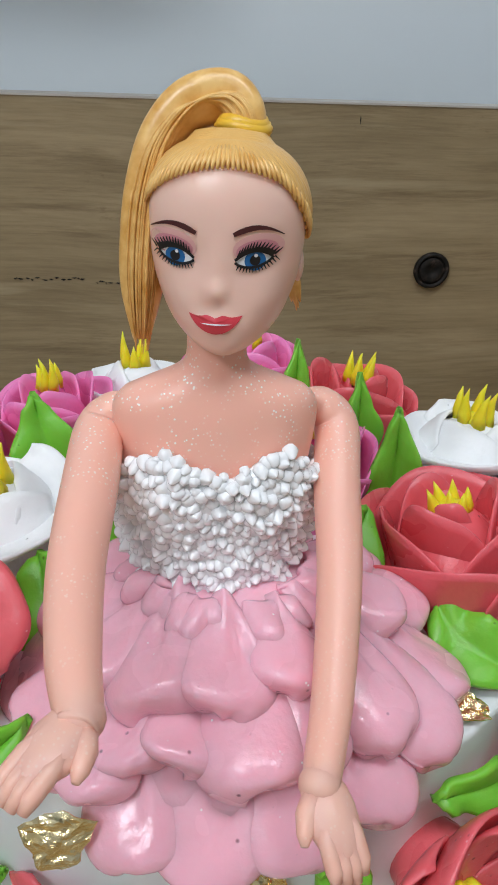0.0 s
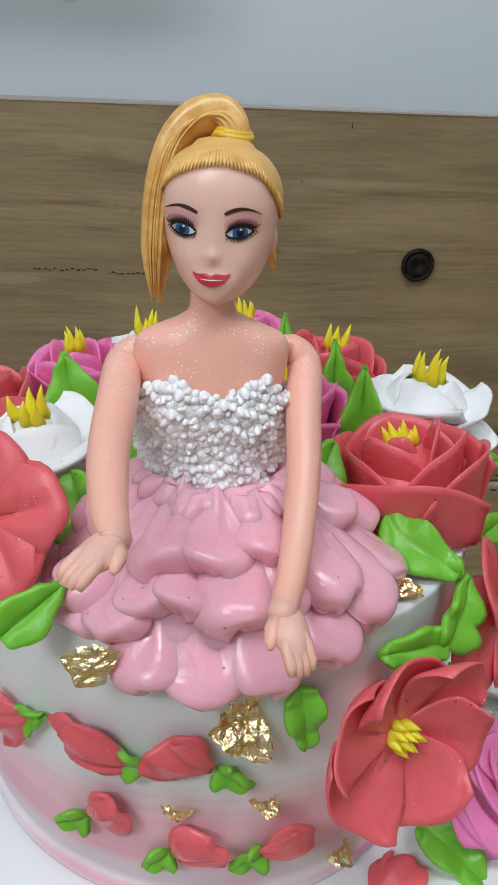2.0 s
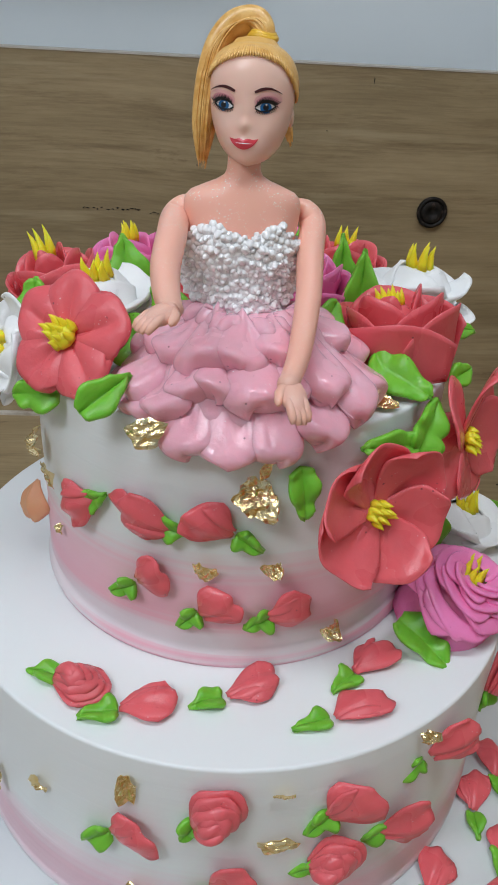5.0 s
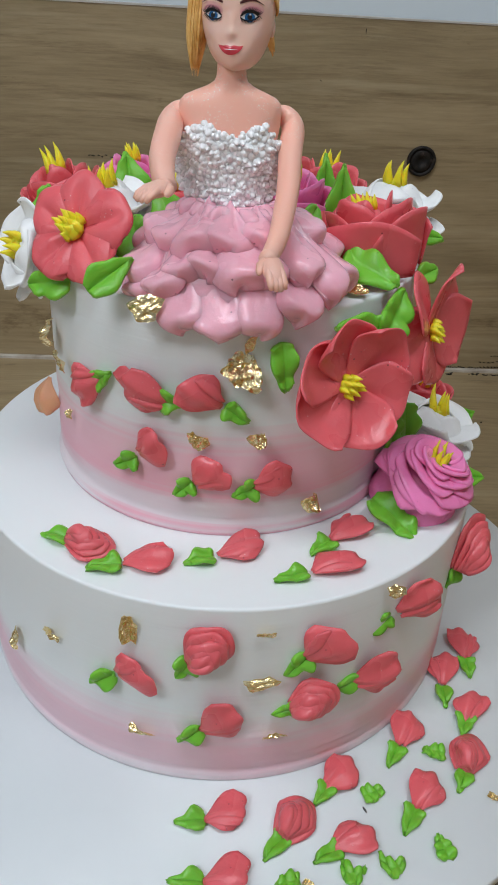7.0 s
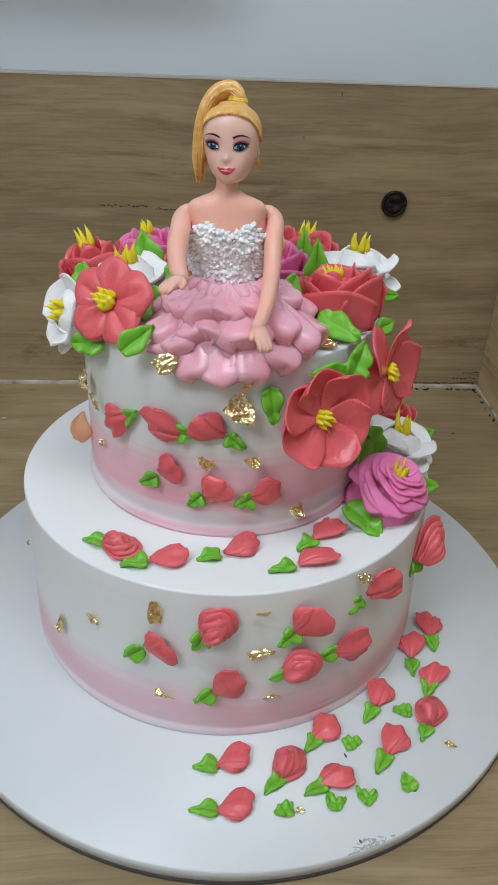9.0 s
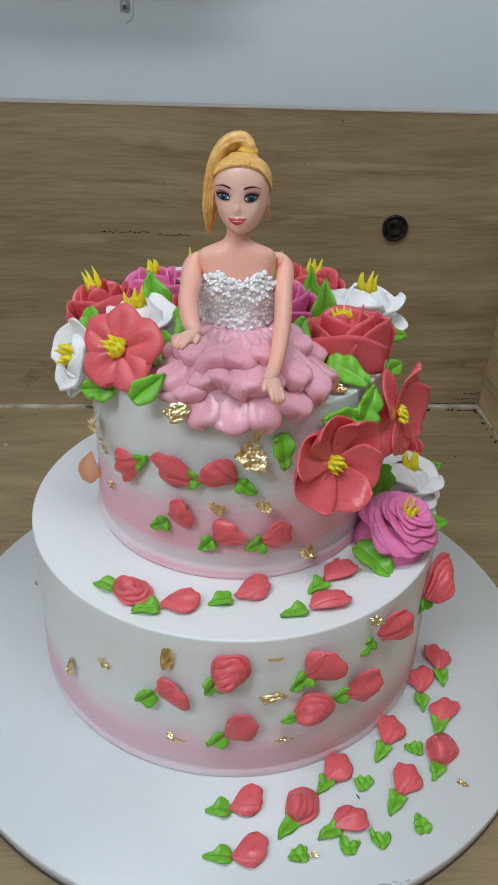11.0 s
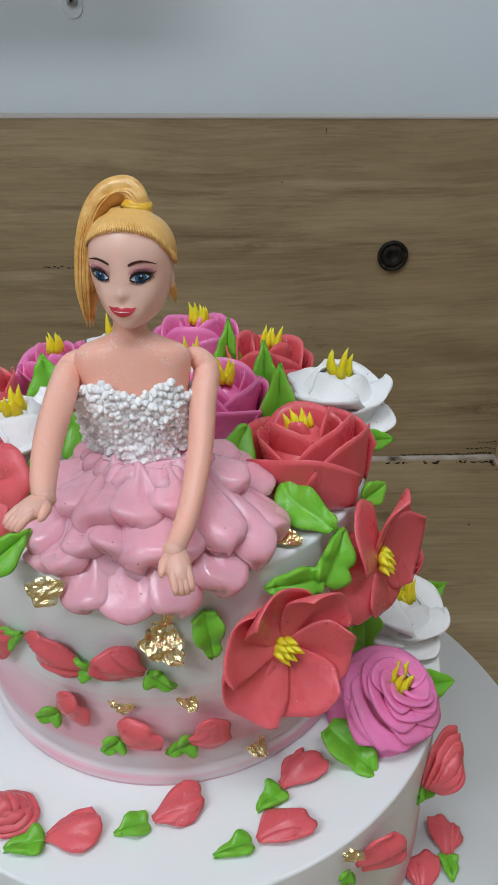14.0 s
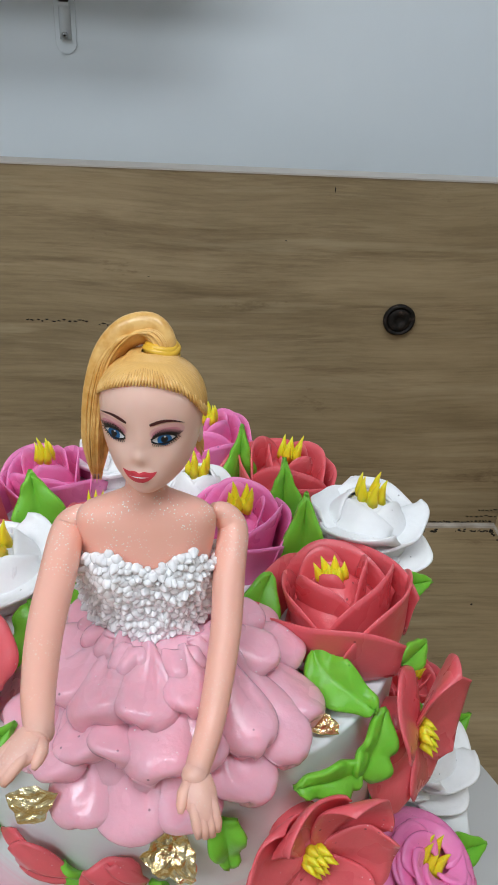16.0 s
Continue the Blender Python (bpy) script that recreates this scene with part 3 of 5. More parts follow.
# ---- piped flowers ----
def curl_petal(rng, a0, width, rb, rt, h, roll, slant, thick, wob=1.0, plane=0.0):
    """An upright petal wrapped round z: a0 and width in radians; plane 1 is flat, 0 follows the circle."""
    ph, sl = rng.uniform(0, 6.28), slant * rng.choice((1, 1, -0.6))
    dr = rng.uniform(-0.04, 0.04) * rt
    def fn(u, v):
        s = 2 * u - 1
        a = a0 + s * width / 2
        top = h * (1 - (0.16 + 0.42 * plane) * abs(s) ** (2.6 + 0.8 * plane) - sl * u + sl * 0.5) * (1 + 0.035 * wob * math.sin(3.1 * s + ph))
        r = rb + (rt - rb) * v ** 0.75 + roll * max(0, v - 0.55) ** 2 * (1 - 0.4 * s * s) / 0.2
        r += dr * v + 0.03 * rt * wob * math.sin(4 * s + ph) * v * v + rt * (0.06 + 0.13 * plane) * (u - 0.3 * plane)
        r *= 1 - plane * 0.10 + plane * 0.62 * (1 / math.cos(min(1.0, abs(s) * width / 2 * 0.80)) - 1)
        z = top * (v if v < 0.85 else 0.85 + (v - 0.85) * (1 - 0.5 * min(1, roll / 0.004)))
        return r * math.cos(a), r * math.sin(a), z
    return sheet(fn, 20, 9, thick * 0.8, 0.35)


def round_petal(rng, a0, length, width, rise, power, cup, lift, thick, puff=0.0, lip=0.0, crease=0.04, end=0.34):
    """A broad round petal from the heart outwards: hollow (cup), turned (lift), swollen (puff), its rim rolled (lip)."""
    ph, mid = rng.uniform(0, 6.28), rng.uniform(-0.25, 0.25)
    def fn(u, v):
        s = 2 * u - 1
        wide = 0.26 + 0.74 * math.sin(math.pi / 2 * min(1.0, v / 0.62)) ** 1.1
        wide *= 1 - 0.16 * max(0.0, v - 0.62) / 0.38
        x = length * (0.04 + 0.96 * v * (1 - end * (1 - math.sqrt(max(0.0, 1 - 0.96 * s * s))) * v + 0.03 * math.sin(4 * s + ph) * v))
        y = s * width * wide + 0.05 * length * math.sin(2.4 * v + ph) * v
        z = length * (rise * v ** power + cup * s * s * v * (1.1 - 0.4 * v) + lift * s * v * (1 - 0.3 * v))
        z += length * puff * math.sin(math.pi * min(1.0, 0.10 + 0.86 * v)) * (1 - abs(s) ** 2.6)
        z += length * lip * (max(0.0, v - 0.80) / 0.20) ** 2 * (1 - 0.5 * s * s)
        z += length * (0.022 * math.sin(3.0 * s + ph) * v * v - crease * math.exp(-((s - mid) * 4.2) ** 2) * math.sin(math.pi * min(1.0, v * 1.1)))
        c, d = math.cos(a0), math.sin(a0)
        return x * c - y * d, x * d + y * c, z
    return sheet(fn, 20, 14, thick, 0.4)


def spike(base, tip, r):
    b, t = Vector(base), Vector(tip)
    bend = (t - b).orthogonal().normalized() * (t - b).length * 0.06
    return tube([b, b + (t - b) * 0.3 + bend, b + (t - b) * 0.7 + bend, t], [r, r * 0.86, r * 0.42, r * 0.05], 8)


def stamen_crown(rng, z, r, h, n=6, lean=(0, 0)):
    """A crown of piped yellow points standing on the heart of a flower."""
    bits = []
    for k in range(n):
        a = 2 * math.pi * (k + rng.uniform(-0.2, 0.2)) / n
        q = r * rng.uniform(0.65, 1.0)
        hh = h * rng.uniform(0.72, 1.1)
        b = (q * math.cos(a), q * math.sin(a), z - 0.0015)
        t = (b[0] * 1.25 + lean[0] * hh + rng.uniform(-1, 1) * 0.0008, b[1] * 1.25 + lean[1] * hh + rng.uniform(-1, 1) * 0.0008, z + hh)
        bits.append(spike(b, t, r * 0.52))
    return [ball((0, 0, z - 0.0008), (r * 0.95, r * 0.95, 0.0022), 12, 6)] + bits


def knot(rng, z, r, n=10):
    """A heap of thick short yellow piped points leaning one way."""
    bits = [ball((0, 0, z), (r * 0.85, r * 0.85, r * 0.5), 12, 6)]
    a0 = rng.uniform(0, 6.28)
    for k in range(n):
        a = 2.4 * k
        q = r * math.sqrt((k + 0.5) / n)
        b = (q * 0.75 * math.cos(a), q * 0.75 * math.sin(a), z - 0.0004)
        t = (q * 1.05 * math.cos(a) + r * 0.40 * math.cos(a0), q * 1.05 * math.sin(a) + r * 0.40 * math.sin(a0), z + r * rng.uniform(0.85, 1.1) * (1.1 - 0.45 * q / r))
        bits.append(spike(b, t, r * 0.36))
    return bits


def stamens(bits, ob):
    eye = part("flower_eye", bits[0], YELLOW, ob, "yellow heart")
    for g in bits[1:]:
        part("stamen", g, YELLOW, eye)


FLOWERS = "piped flowers on the cake"


def rose(mat, place, axis, radius, height, label, seed, spin=0.0, tight=1.0, crown=0.0065, lean=(0, 0), slant=0.16, thick=1.0):
    """A full piped rose: four rounds of cupped petals and a yellow crown."""
    rng = random.Random(seed)
    ob = thing("icing_rose", facing(place, axis, spin), label, "icing flower", FLOWERS)
    core = [(0, 0.0), (radius * 0.80, 0.0), (radius * 0.62, height * 0.45), (radius * 0.22, height * 0.80), (0, height * 0.84)]
    part("heart", lathe(core, 24), mat, ob)
    rounds = [(2, 0.12, 0.20, 0.97, 2.5, 0.0), (3, 0.32, 0.43, 1.00, 2.1, 0.02), (3, 0.54, 0.69, 0.95, 2.35, 0.035), (4, 0.80, 0.95, 0.80, 2.15, 0.05)]
    starts = iter((0.2, -2.3, -0.75, -1.57))
    for n, rb, rt, hh, w, roll in rounds:
        off = next(starts)
        for k in range(n):
            a = off + 2 * math.pi * (k + rng.uniform(-0.08, 0.08)) / n
            part("petal", curl_petal(rng, a, w * tight, rb * radius, rt * radius, hh * height * rng.uniform(0.94, 1.05), roll * radius, slant, 0.0014 * thick * radius / 0.02, 1.0, 0.62), mat, ob)
    stamens(stamen_crown(rng, height * (0.94 if crown > 0.006 else 0.86), min(0.0037, radius * 0.19), crown * 1.2, 6, lean), ob)
    return ob


def rosette(mat, place, axis, radius, height, label, seed, bands=13, crown=0.0068, lean=(0, 0)):
    """A swirled rosette: broad bands wound outwards from the heart, each lapped by the one within it."""
    rng = random.Random(seed)
    ob = thing("icing_rosette", facing(place, axis), label, "icing flower", FLOWERS)

    def dome(q):
        return height * max(0.0, 1 - min(1.0, q) ** 2.3) ** 0.66

    part("heart", lathe([(0, 0.0)] + [(radius * 0.86 * q, dome(q) * 0.90) for q in (1.0, 0.96, 0.85, 0.7, 0.5, 0.3, 0.12)] + [(0, height * 0.9)], 32), mat, ob)
    for k in range(bands):
        f = min(1.0, k / (bands - 7))
        q0, q1 = 0.03 + 0.50 * f, 0.30 + 0.46 * f
        a0, span, ph = (1.30 if f < 1 else 1.047) * k + rng.uniform(-0.15, 0.15), 3.3 - 0.9 * f + rng.uniform(-0.2, 0.2), rng.uniform(0, 6.28)

        def fn(u, v):
            q = q0 + (q1 - q0) * u
            a = a0 + span * u + 0.12 * v
            ends = min(1.0, 4.0 * u + 0.10, 4.0 * (1 - u) + 0.10)
            reach = (0.26 + 0.04 * math.sin(6 * u + ph)) * ends * v
            r = radius * (q + reach)
            z = dome(q + 0.86 * reach) + radius * (0.20 * v ** 1.4 * ends + 0.02 * math.sin(8 * u + ph) * v - 0.02) + height * 0.05
            return r * math.cos(a), r * math.sin(a), z

        part("petal", sheet(fn, 28, 8, 0.0019, 0.5), mat, ob)
    stamens(stamen_crown(rng, height * 0.98, radius * 0.16, crown * 1.2, 6, lean), ob)
    return ob


def ruffled(place, axis, radius, height, label, seed, spin=0.0, crown=0.0065, lean=(0, 0)):
    """A loose white flower: smooth petals closed round the heart, then broad ones laid outwards."""
    rng = random.Random(seed)
    ob = thing("icing_blossom", facing(place, axis, spin), label, "icing flower", FLOWERS)
    part("heart", lathe([(0, 0.0), (radius * 0.60, 0.0)] + [(radius * 0.58 * math.cos(b), height * (0.30 + 0.64 * math.sin(b))) for b in (0.0, 0.3, 0.6, 0.9, 1.2, 1.4)] + [(0, height * 0.94)], 24), SNOW, ob)
    off = rng.uniform(0, 6.28)
    for k in range(4):
        a0, ph = off + 1.57 * k, rng.uniform(0, 6.28)

        def wrap(u, v):
            """A smooth petal drawn over the heart, its upper rim standing a little off."""
            s = 2 * u - 1
            b = 1.28 * v * (1 - 0.40 * abs(s) ** 2.4)
            a = a0 + 1.25 * s + 0.35 * v
            r = radius * (0.63 * math.cos(b) + 0.07 * max(0.0, v - 0.7) / 0.3 + 0.03 * s + 0.012 * math.sin(3 * s + ph))
            return r * math.cos(a), r * math.sin(a), height * (0.28 + 0.68 * math.sin(b)) + 0.02 * height * math.sin(4 * s + ph) * v

        part("petal", sheet(wrap, 20, 10, 0.0015, 0.4), SNOW, ob)
    for k in range(4):
        g = round_petal(rng, off + 0.6 + 1.57 * k, radius * rng.uniform(0.84, 0.96), radius * 0.64, 0.30, 1.5, 0.07, 0.14, 0.0018, 0.05, 0.08, 0.0, 0.40)
        part("petal", moved(g, pose(0, 0, height * 0.46)), SNOW, ob)
    for k in range(5):
        g = round_petal(rng, off + 1.257 * k, radius * rng.uniform(1.0, 1.12), radius * 0.56, 0.05, 1.5, 0.05, 0.17, 0.0018, 0.09, 0.10, 0.03, 0.46)
        part("petal", moved(g, pose(0, 0, height * 0.20)), SNOW, ob)
    stamens(stamen_crown(rng, height * 0.94, min(0.0042, radius * 0.2), crown * 1.3, 5, lean), ob)
    return ob


def open_flower(mat, place, axis, radius, label, seed, spin=0.0, petals=5, rise=0.36, power=1.7, cup=0.12, lift=0.16, wide=0.60, thick=0.0014, puff=0.0, lip=0.0, crease=0.04, eye=0.20, stalk=0.004, fold=0.0, end=0.34):
    """A wide open flower of broad overlapping petals with a yellow knot in its heart."""
    rng = random.Random(seed)
    ob = thing("icing_hibiscus", facing(place, axis, spin), label, "icing flower", FLOWERS)
    part("heart", lathe([(0, -0.010 - stalk), (radius * 0.34, -0.010 - stalk), (radius * 0.42, -0.004), (radius * 0.25, 0.0008), (0, 0.001)], 20), mat, ob)
    for k in range(petals):
        a = 2 * math.pi * (k + rng.uniform(-0.10, 0.10)) / petals
        part("petal", round_petal(rng, a, radius * rng.uniform(0.94, 1.08), radius * wide * rng.uniform(0.92, 1.06), rise * rng.uniform(0.9, 1.1) + fold * math.cos(a + math.radians(spin)), power, cup, lift, thick, puff, lip, crease, end), mat, ob)
    stamens(knot(rng, radius * (0.06 + 1.2 * puff), radius * eye), ob)
    return ob


UP = (0, 0, 1)
TOP = Z1 - 0.0005
rose(CORAL, (0.0597, -0.0215, TOP - 0.001), (-0.17, 0.10, 1), 0.0242, 0.0300, "large coral-red piped cream rose with a yellow heart", 11, 0, 1.0, 0.0050, (0, 0), 0.12)
rose(MAGENTA, (0.0277, 0.0178, TOP), (0.0, -0.1, 1), 0.0185, 0.0290, "magenta-pink piped cream rose with a yellow heart", 12, 10)
rose(CORAL, (0.0468, 0.0515, TOP), (0.1, 0.05, 1), 0.0205, 0.0270, "coral-red piped cream rose near the back rim", 13, 75)
rose(MAGENTA, (0.0165, 0.0770, TOP), (0.0, 0.1, 1), 0.0205, 0.0280, "magenta-pink piped cream rose on the back rim", 14, 130)
ruffled((0.0748, 0.0212, TOP), (0.06, 0.02, 1), 0.0245, 0.0275, "white ruffled cream flower with a yellow heart", 15, 20)
ruffled((0.0125, 0.0385, TOP), (0, 0, 1), 0.0175, 0.0275, "small white cream flower among roses", 16, 70)
ruffled((-0.0498, -0.0048, TOP), (-0.06, -0.10, 1), 0.0225, 0.0285, "white cream flower with wide cupped petals", 17, 200)
rose(CORAL, (-0.0690, 0.0188, TOP), (-0.30, 0.0, 1), 0.0190, 0.0285, "coral-red piped cream rose near the rim", 18, 15, 1.0, 0.0075, (-0.35, 0))
rose(MAGENTA, (-0.0435, 0.0470, TOP), (-0.1, 0.05, 1), 0.0180, 0.0275, "magenta-pink piped cream rose beside a white flower", 19, 60)
ruffled((-0.0208, 0.0610, TOP), (0, 0.05, 1), 0.0185, 0.0280, "white cream flower on the back rim", 20, 30)
rose(CORAL, (-0.0230, 0.0180, TOP), (0, 0, 1), 0.0150, 0.0230, "small coral-red cream rose behind the doll", 21, 30)
ruffled((-0.0735, -0.0170, 0.2140), (-0.82, -0.42, 0.38), 0.0215, 0.0165, "white cream flower hanging over the rim", 22, 60, 0.0050)
open_flower(CORAL, (-0.0562, -0.0440, 0.2318), (-0.42, -0.80, 0.52), 0.0226, "coral-red open cream flower leaning on the rim", 23, 22, 5, 0.10, 1.3, -0.02, 0.05, 0.52, 0.0034, 0.13, 0.02, 0.10, 0.25, end=0.48)
open_flower(CORAL, (0.0460, -0.0785, 0.1885), (0.33, -0.91, 0.25), 0.0240, "large coral-red open cream flower on the tier side", 24, 96, 6, 0.27, 1.9, 0.12, 0.17, 0.58, lip=0.05, crease=0.06)
open_flower(CORAL, (0.0830, -0.0455, 0.1975), (0.88, -0.42, 0.20), 0.0240, "coral-red open cream flower turned sideways", 25, 50, 5, 0.06, 1.3, 0.12, 0.16, 0.64, puff=0.05, fold=0.42)
rose(CORAL, (0.1105, 0.0385, Z2), (0.15, -0.05, 1), 0.0175, 0.0190, "coral-red cream rose standing on the lower tier", 26, 20)
ruffled((0.1055, -0.0010, Z2), (0.26, -0.02, 1), 0.0240, 0.0235, "white cream flower standing on the lower tier", 27, 50, 0.007, (0.5, -0.3))
rosette(MAGENTA, (0.0885, -0.0490, Z2 - 0.001), (0.26, -0.22, 1), 0.0244, 0.0285, "magenta swirled cream rosette standing on the lower tier", 28, 19, 0.0058, (0.5, 0.2))


# ---- leaves ----
def leaf_geo(seed, length, width, fold=0.35, ruffle=0.25, droop=0.2, lobes=2.1, point=0.75, hook=0.0, blunt=False, bend=0.0):
    """A piped leaf along x from its foot to a point, folded along the middle, with waved sides."""
    rng = random.Random(seed)
    ph = rng.uniform(0, 6.28)
    def fn(u, v):
        s = 2 * v - 1
        w = width / 2 * max(0.02, math.sin(math.pi * min(1.0, 0.13 + 0.87 * u ** point)) ** (0.55 if blunt else 0.85))
        w *= 1 + (0.13 if blunt else 0.11) * math.sin(lobes * 2 * math.pi * u + ph + (0.6 if s > 0 else 0))
        x = length * u + 0.04 * length * abs(s) * math.sin(9 * u + ph)
        y = s * w + hook * max(0.0, 0.34 - u) ** 2 / 0.1156 + bend * (2 * u - 1) ** 2
        z = fold * abs(s) * w + ruffle * width * 0.25 * abs(s) * math.sin(lobes * 2 * math.pi * u + ph + s) + droop * length * (u * (1 - u)) - (0.025 if blunt else 0.05) * length * (1 - abs(s)) ** 4
        return x, y, z
    return sheet(fn, 20, 10, 0.0022, 0.65)


def leaf(place, normal, along, length, width, label, seed, **kw):
    m = framed(place, normal, along)
    geo = leaf_geo(seed, length, width, blunt=kw.get("ruffle", 0.25) > 0.2, **kw)
    shift = Matrix.Translation((-length / 2, 0, 0))
    ob = mesh_ob("icing_leaf", *moved(geo, shift), [GREEN])
    ob.matrix_world = m
    return tagged(ob, label, "icing leaf", "piped leaves on the cake")


LEAF = "bright green piped cream leaf"
leaf((0.0550, -0.0485, 0.2222), (-0.25, -0.65, 0.72), (0.74, -0.66, -0.12), 0.0255, 0.0140, LEAF + " with one end curled", 1, fold=0.15, ruffle=0.35, hook=0.0048)
leaf((0.0640, -0.0590, 0.2100), (0.5, -0.75, 0.45), (0.42, 0.62, 0.66), 0.0200, 0.0140, LEAF + " at the tier's rim", 2, ruffle=0.3)
leaf((0.0500, -0.0680, 0.2068), (0.3, -0.85, 0.40), (-1, -0.3, 0.08), 0.0215, 0.0110, LEAF + " at the tier's rim", 3, ruffle=0.4)
leaf((0.0500, 0.0085, 0.2370), (-0.1, -1, 0.2), (0.0, 0.05, 1), 0.0270, 0.0160, LEAF + " standing upright between roses", 4, ruffle=0.1, point=0.45)
leaf((0.0450, 0.0320, 0.2385), (0.1, -1, 0.2), (0.02, 0.0, 1), 0.0230, 0.0135, LEAF + " standing upright between roses", 5, ruffle=0.1, point=0.45)
leaf((0.0300, 0.0555, 0.2390), (0, -1, 0.2), (0.04, 0.0, 1), 0.0230, 0.0125, LEAF + " standing upright between roses", 6, ruffle=0.1, point=0.45)
leaf((-0.0442, 0.0225, 0.2370), (0.15, -1, 0.45), (-0.15, 0.1, 1), 0.0250, 0.0200, LEAF + ", broad and upright", 7, ruffle=0.15, fold=0.15, point=0.5)
leaf((-0.0745, -0.0110, 0.2310), (-0.3, -0.9, 0.4), (-0.1, 0.0, 1), 0.0200, 0.0130, LEAF + " between flowers", 8)
leaf((-0.0418, -0.0700, 0.2248), (0.15, -0.85, 0.5), (0.75, 0.0, 0.66), 0.0200, 0.0112, LEAF + " below the open flower", 9, ruffle=0.15)
leaf((-0.0690, -0.0470, 0.2125), (-0.4, -0.85, 0.3), (-1, 0.2, -0.15), 0.0190, 0.0120, LEAF + " below the open flower", 10)
leaf((0.0880, -0.0060, 0.2240), (0.4, -0.6, 0.7), (1, 0.1, 0.15), 0.0165, 0.0080, LEAF + " beside the large rose", 11, ruffle=0.1)
leaf((0.0830, -0.0300, 0.2165), (0.5, -0.6, 0.6), (0.8, 0.2, 0.35), 0.0140, 0.0085, LEAF + " beside the large rose", 12, ruffle=0.1)
leaf((-0.0345, -0.0330, 0.2260), (-0.5, -0.6, 0.6), (-0.4, 0.5, 0.6), 0.0260, 0.0170, "dark shaded green cream leaf beside the skirt", 13)
leaf((-0.0240, -0.0180, 0.2330), (-0.2, -0.9, 0.4), (-0.5, 0.1, 0.9), 0.0240, 0.0150, "green cream leaf behind the doll", 14)
leaf((0.0300, -0.0250, 0.2290), (0.3, -0.8, 0.5), (0.5, 0.2, 0.8), 0.0260, 0.0160, "green cream leaf behind the doll", 15)
leaf((0.0212, -0.0785, 0.1945), (0.21, -0.97, 0.12), (0.12, 0.0, -1), 0.0200, 0.0100, LEAF + " on the tier side", 16, point=0.55, ruffle=0.4)
leaf((0.0765, -0.0690, 0.1180), (0.15, -0.45, 0.85), (0.70, -0.71, -0.08), 0.0270, 0.0145, LEAF + " at the foot of the rosette", 17, ruffle=0.5)
leaf((0.1155, -0.0390, 0.1205), (0.3, -0.5, 0.9), (1, 0.25, -0.05), 0.0230, 0.0120, LEAF + " beside the rosette", 18, ruffle=0.1)
leaf((0.1280, 0.0170, 0.1215), (0.2, -0.8, 0.6), (0.9, 0.3, 0.25), 0.0210, 0.0130, LEAF + " beside the white flower", 19, ruffle=0.1)
leaf((0.0890, -0.0270, 0.1790), (0.8, -0.5, 0.3), (0.1, 0.3, 1), 0.0190, 0.0120, LEAF + " between flowers", 20)
leaf((0.0865, -0.0240, 0.1390), (0.5, -0.8, 0.3), (-0.1, -0.1, -1), 0.0240, 0.0140, "green cream leaf in the shade of flowers", 21)
leaf((0.0770, -0.0360, 0.1400), (0.7, -0.7, 0.2), (-0.5, -0.3, -1), 0.0200, 0.0120, "green cream leaf in the shade of flowers", 22)
leaf((-0.0800, 0.0060, 0.2180), (-0.8, -0.5, 0.5), (-0.6, -0.4, -0.4), 0.0180, 0.0120, LEAF + " beside a coral rose", 24)


# ---- rosebuds ----
def bud_petal(seed, length, width, dome):
    """A fan of cream swept from a pinched foot at x = 0 to a lobed, curled end."""
    rng = random.Random(seed)
    ph, side = rng.uniform(0, 6.28), rng.choice((-1, 1))
    notch, lean = rng.uniform(0.0, 0.12), rng.uniform(0.05, 0.22)
    mid = rng.uniform(-0.35, 0.35)
    def fn(u, v):
        s = 2 * v - 1
        w = width / 2 * 1.14 * (0.11 + 0.89 * math.sin(math.pi / 2 * min(1, u * 1.28)) ** 1.35)
        end = 1 - 0.30 * abs(s) ** 2.3 - notch * math.exp(-((s - mid) * 4.5) ** 2) + lean * s * side + 0.03 * math.sin(7 * s + ph)
        x = length * u * end
        y = s * w + 0.06 * width * math.sin(3 * u + ph)
        z = 0.0012 + dome * math.sin(math.pi * (0.06 + 0.74 * u)) * (1 - 0.6 * abs(s) ** 1.5)
        z += 0.30 * dome * math.exp(-((s - mid) * 3.2) ** 2) * u + 0.16 * dome * math.sin(6 * s + ph) * u * u
        z += dome * 0.75 * max(0, s * side) ** 2 * u * u + 0.12 * dome * abs(math.sin(3.2 * s + ph)) * u * (1.1 - 0.6 * u)
        return x, y, z
    return sheet(fn, 12, 12, 0.0014, 0.7)


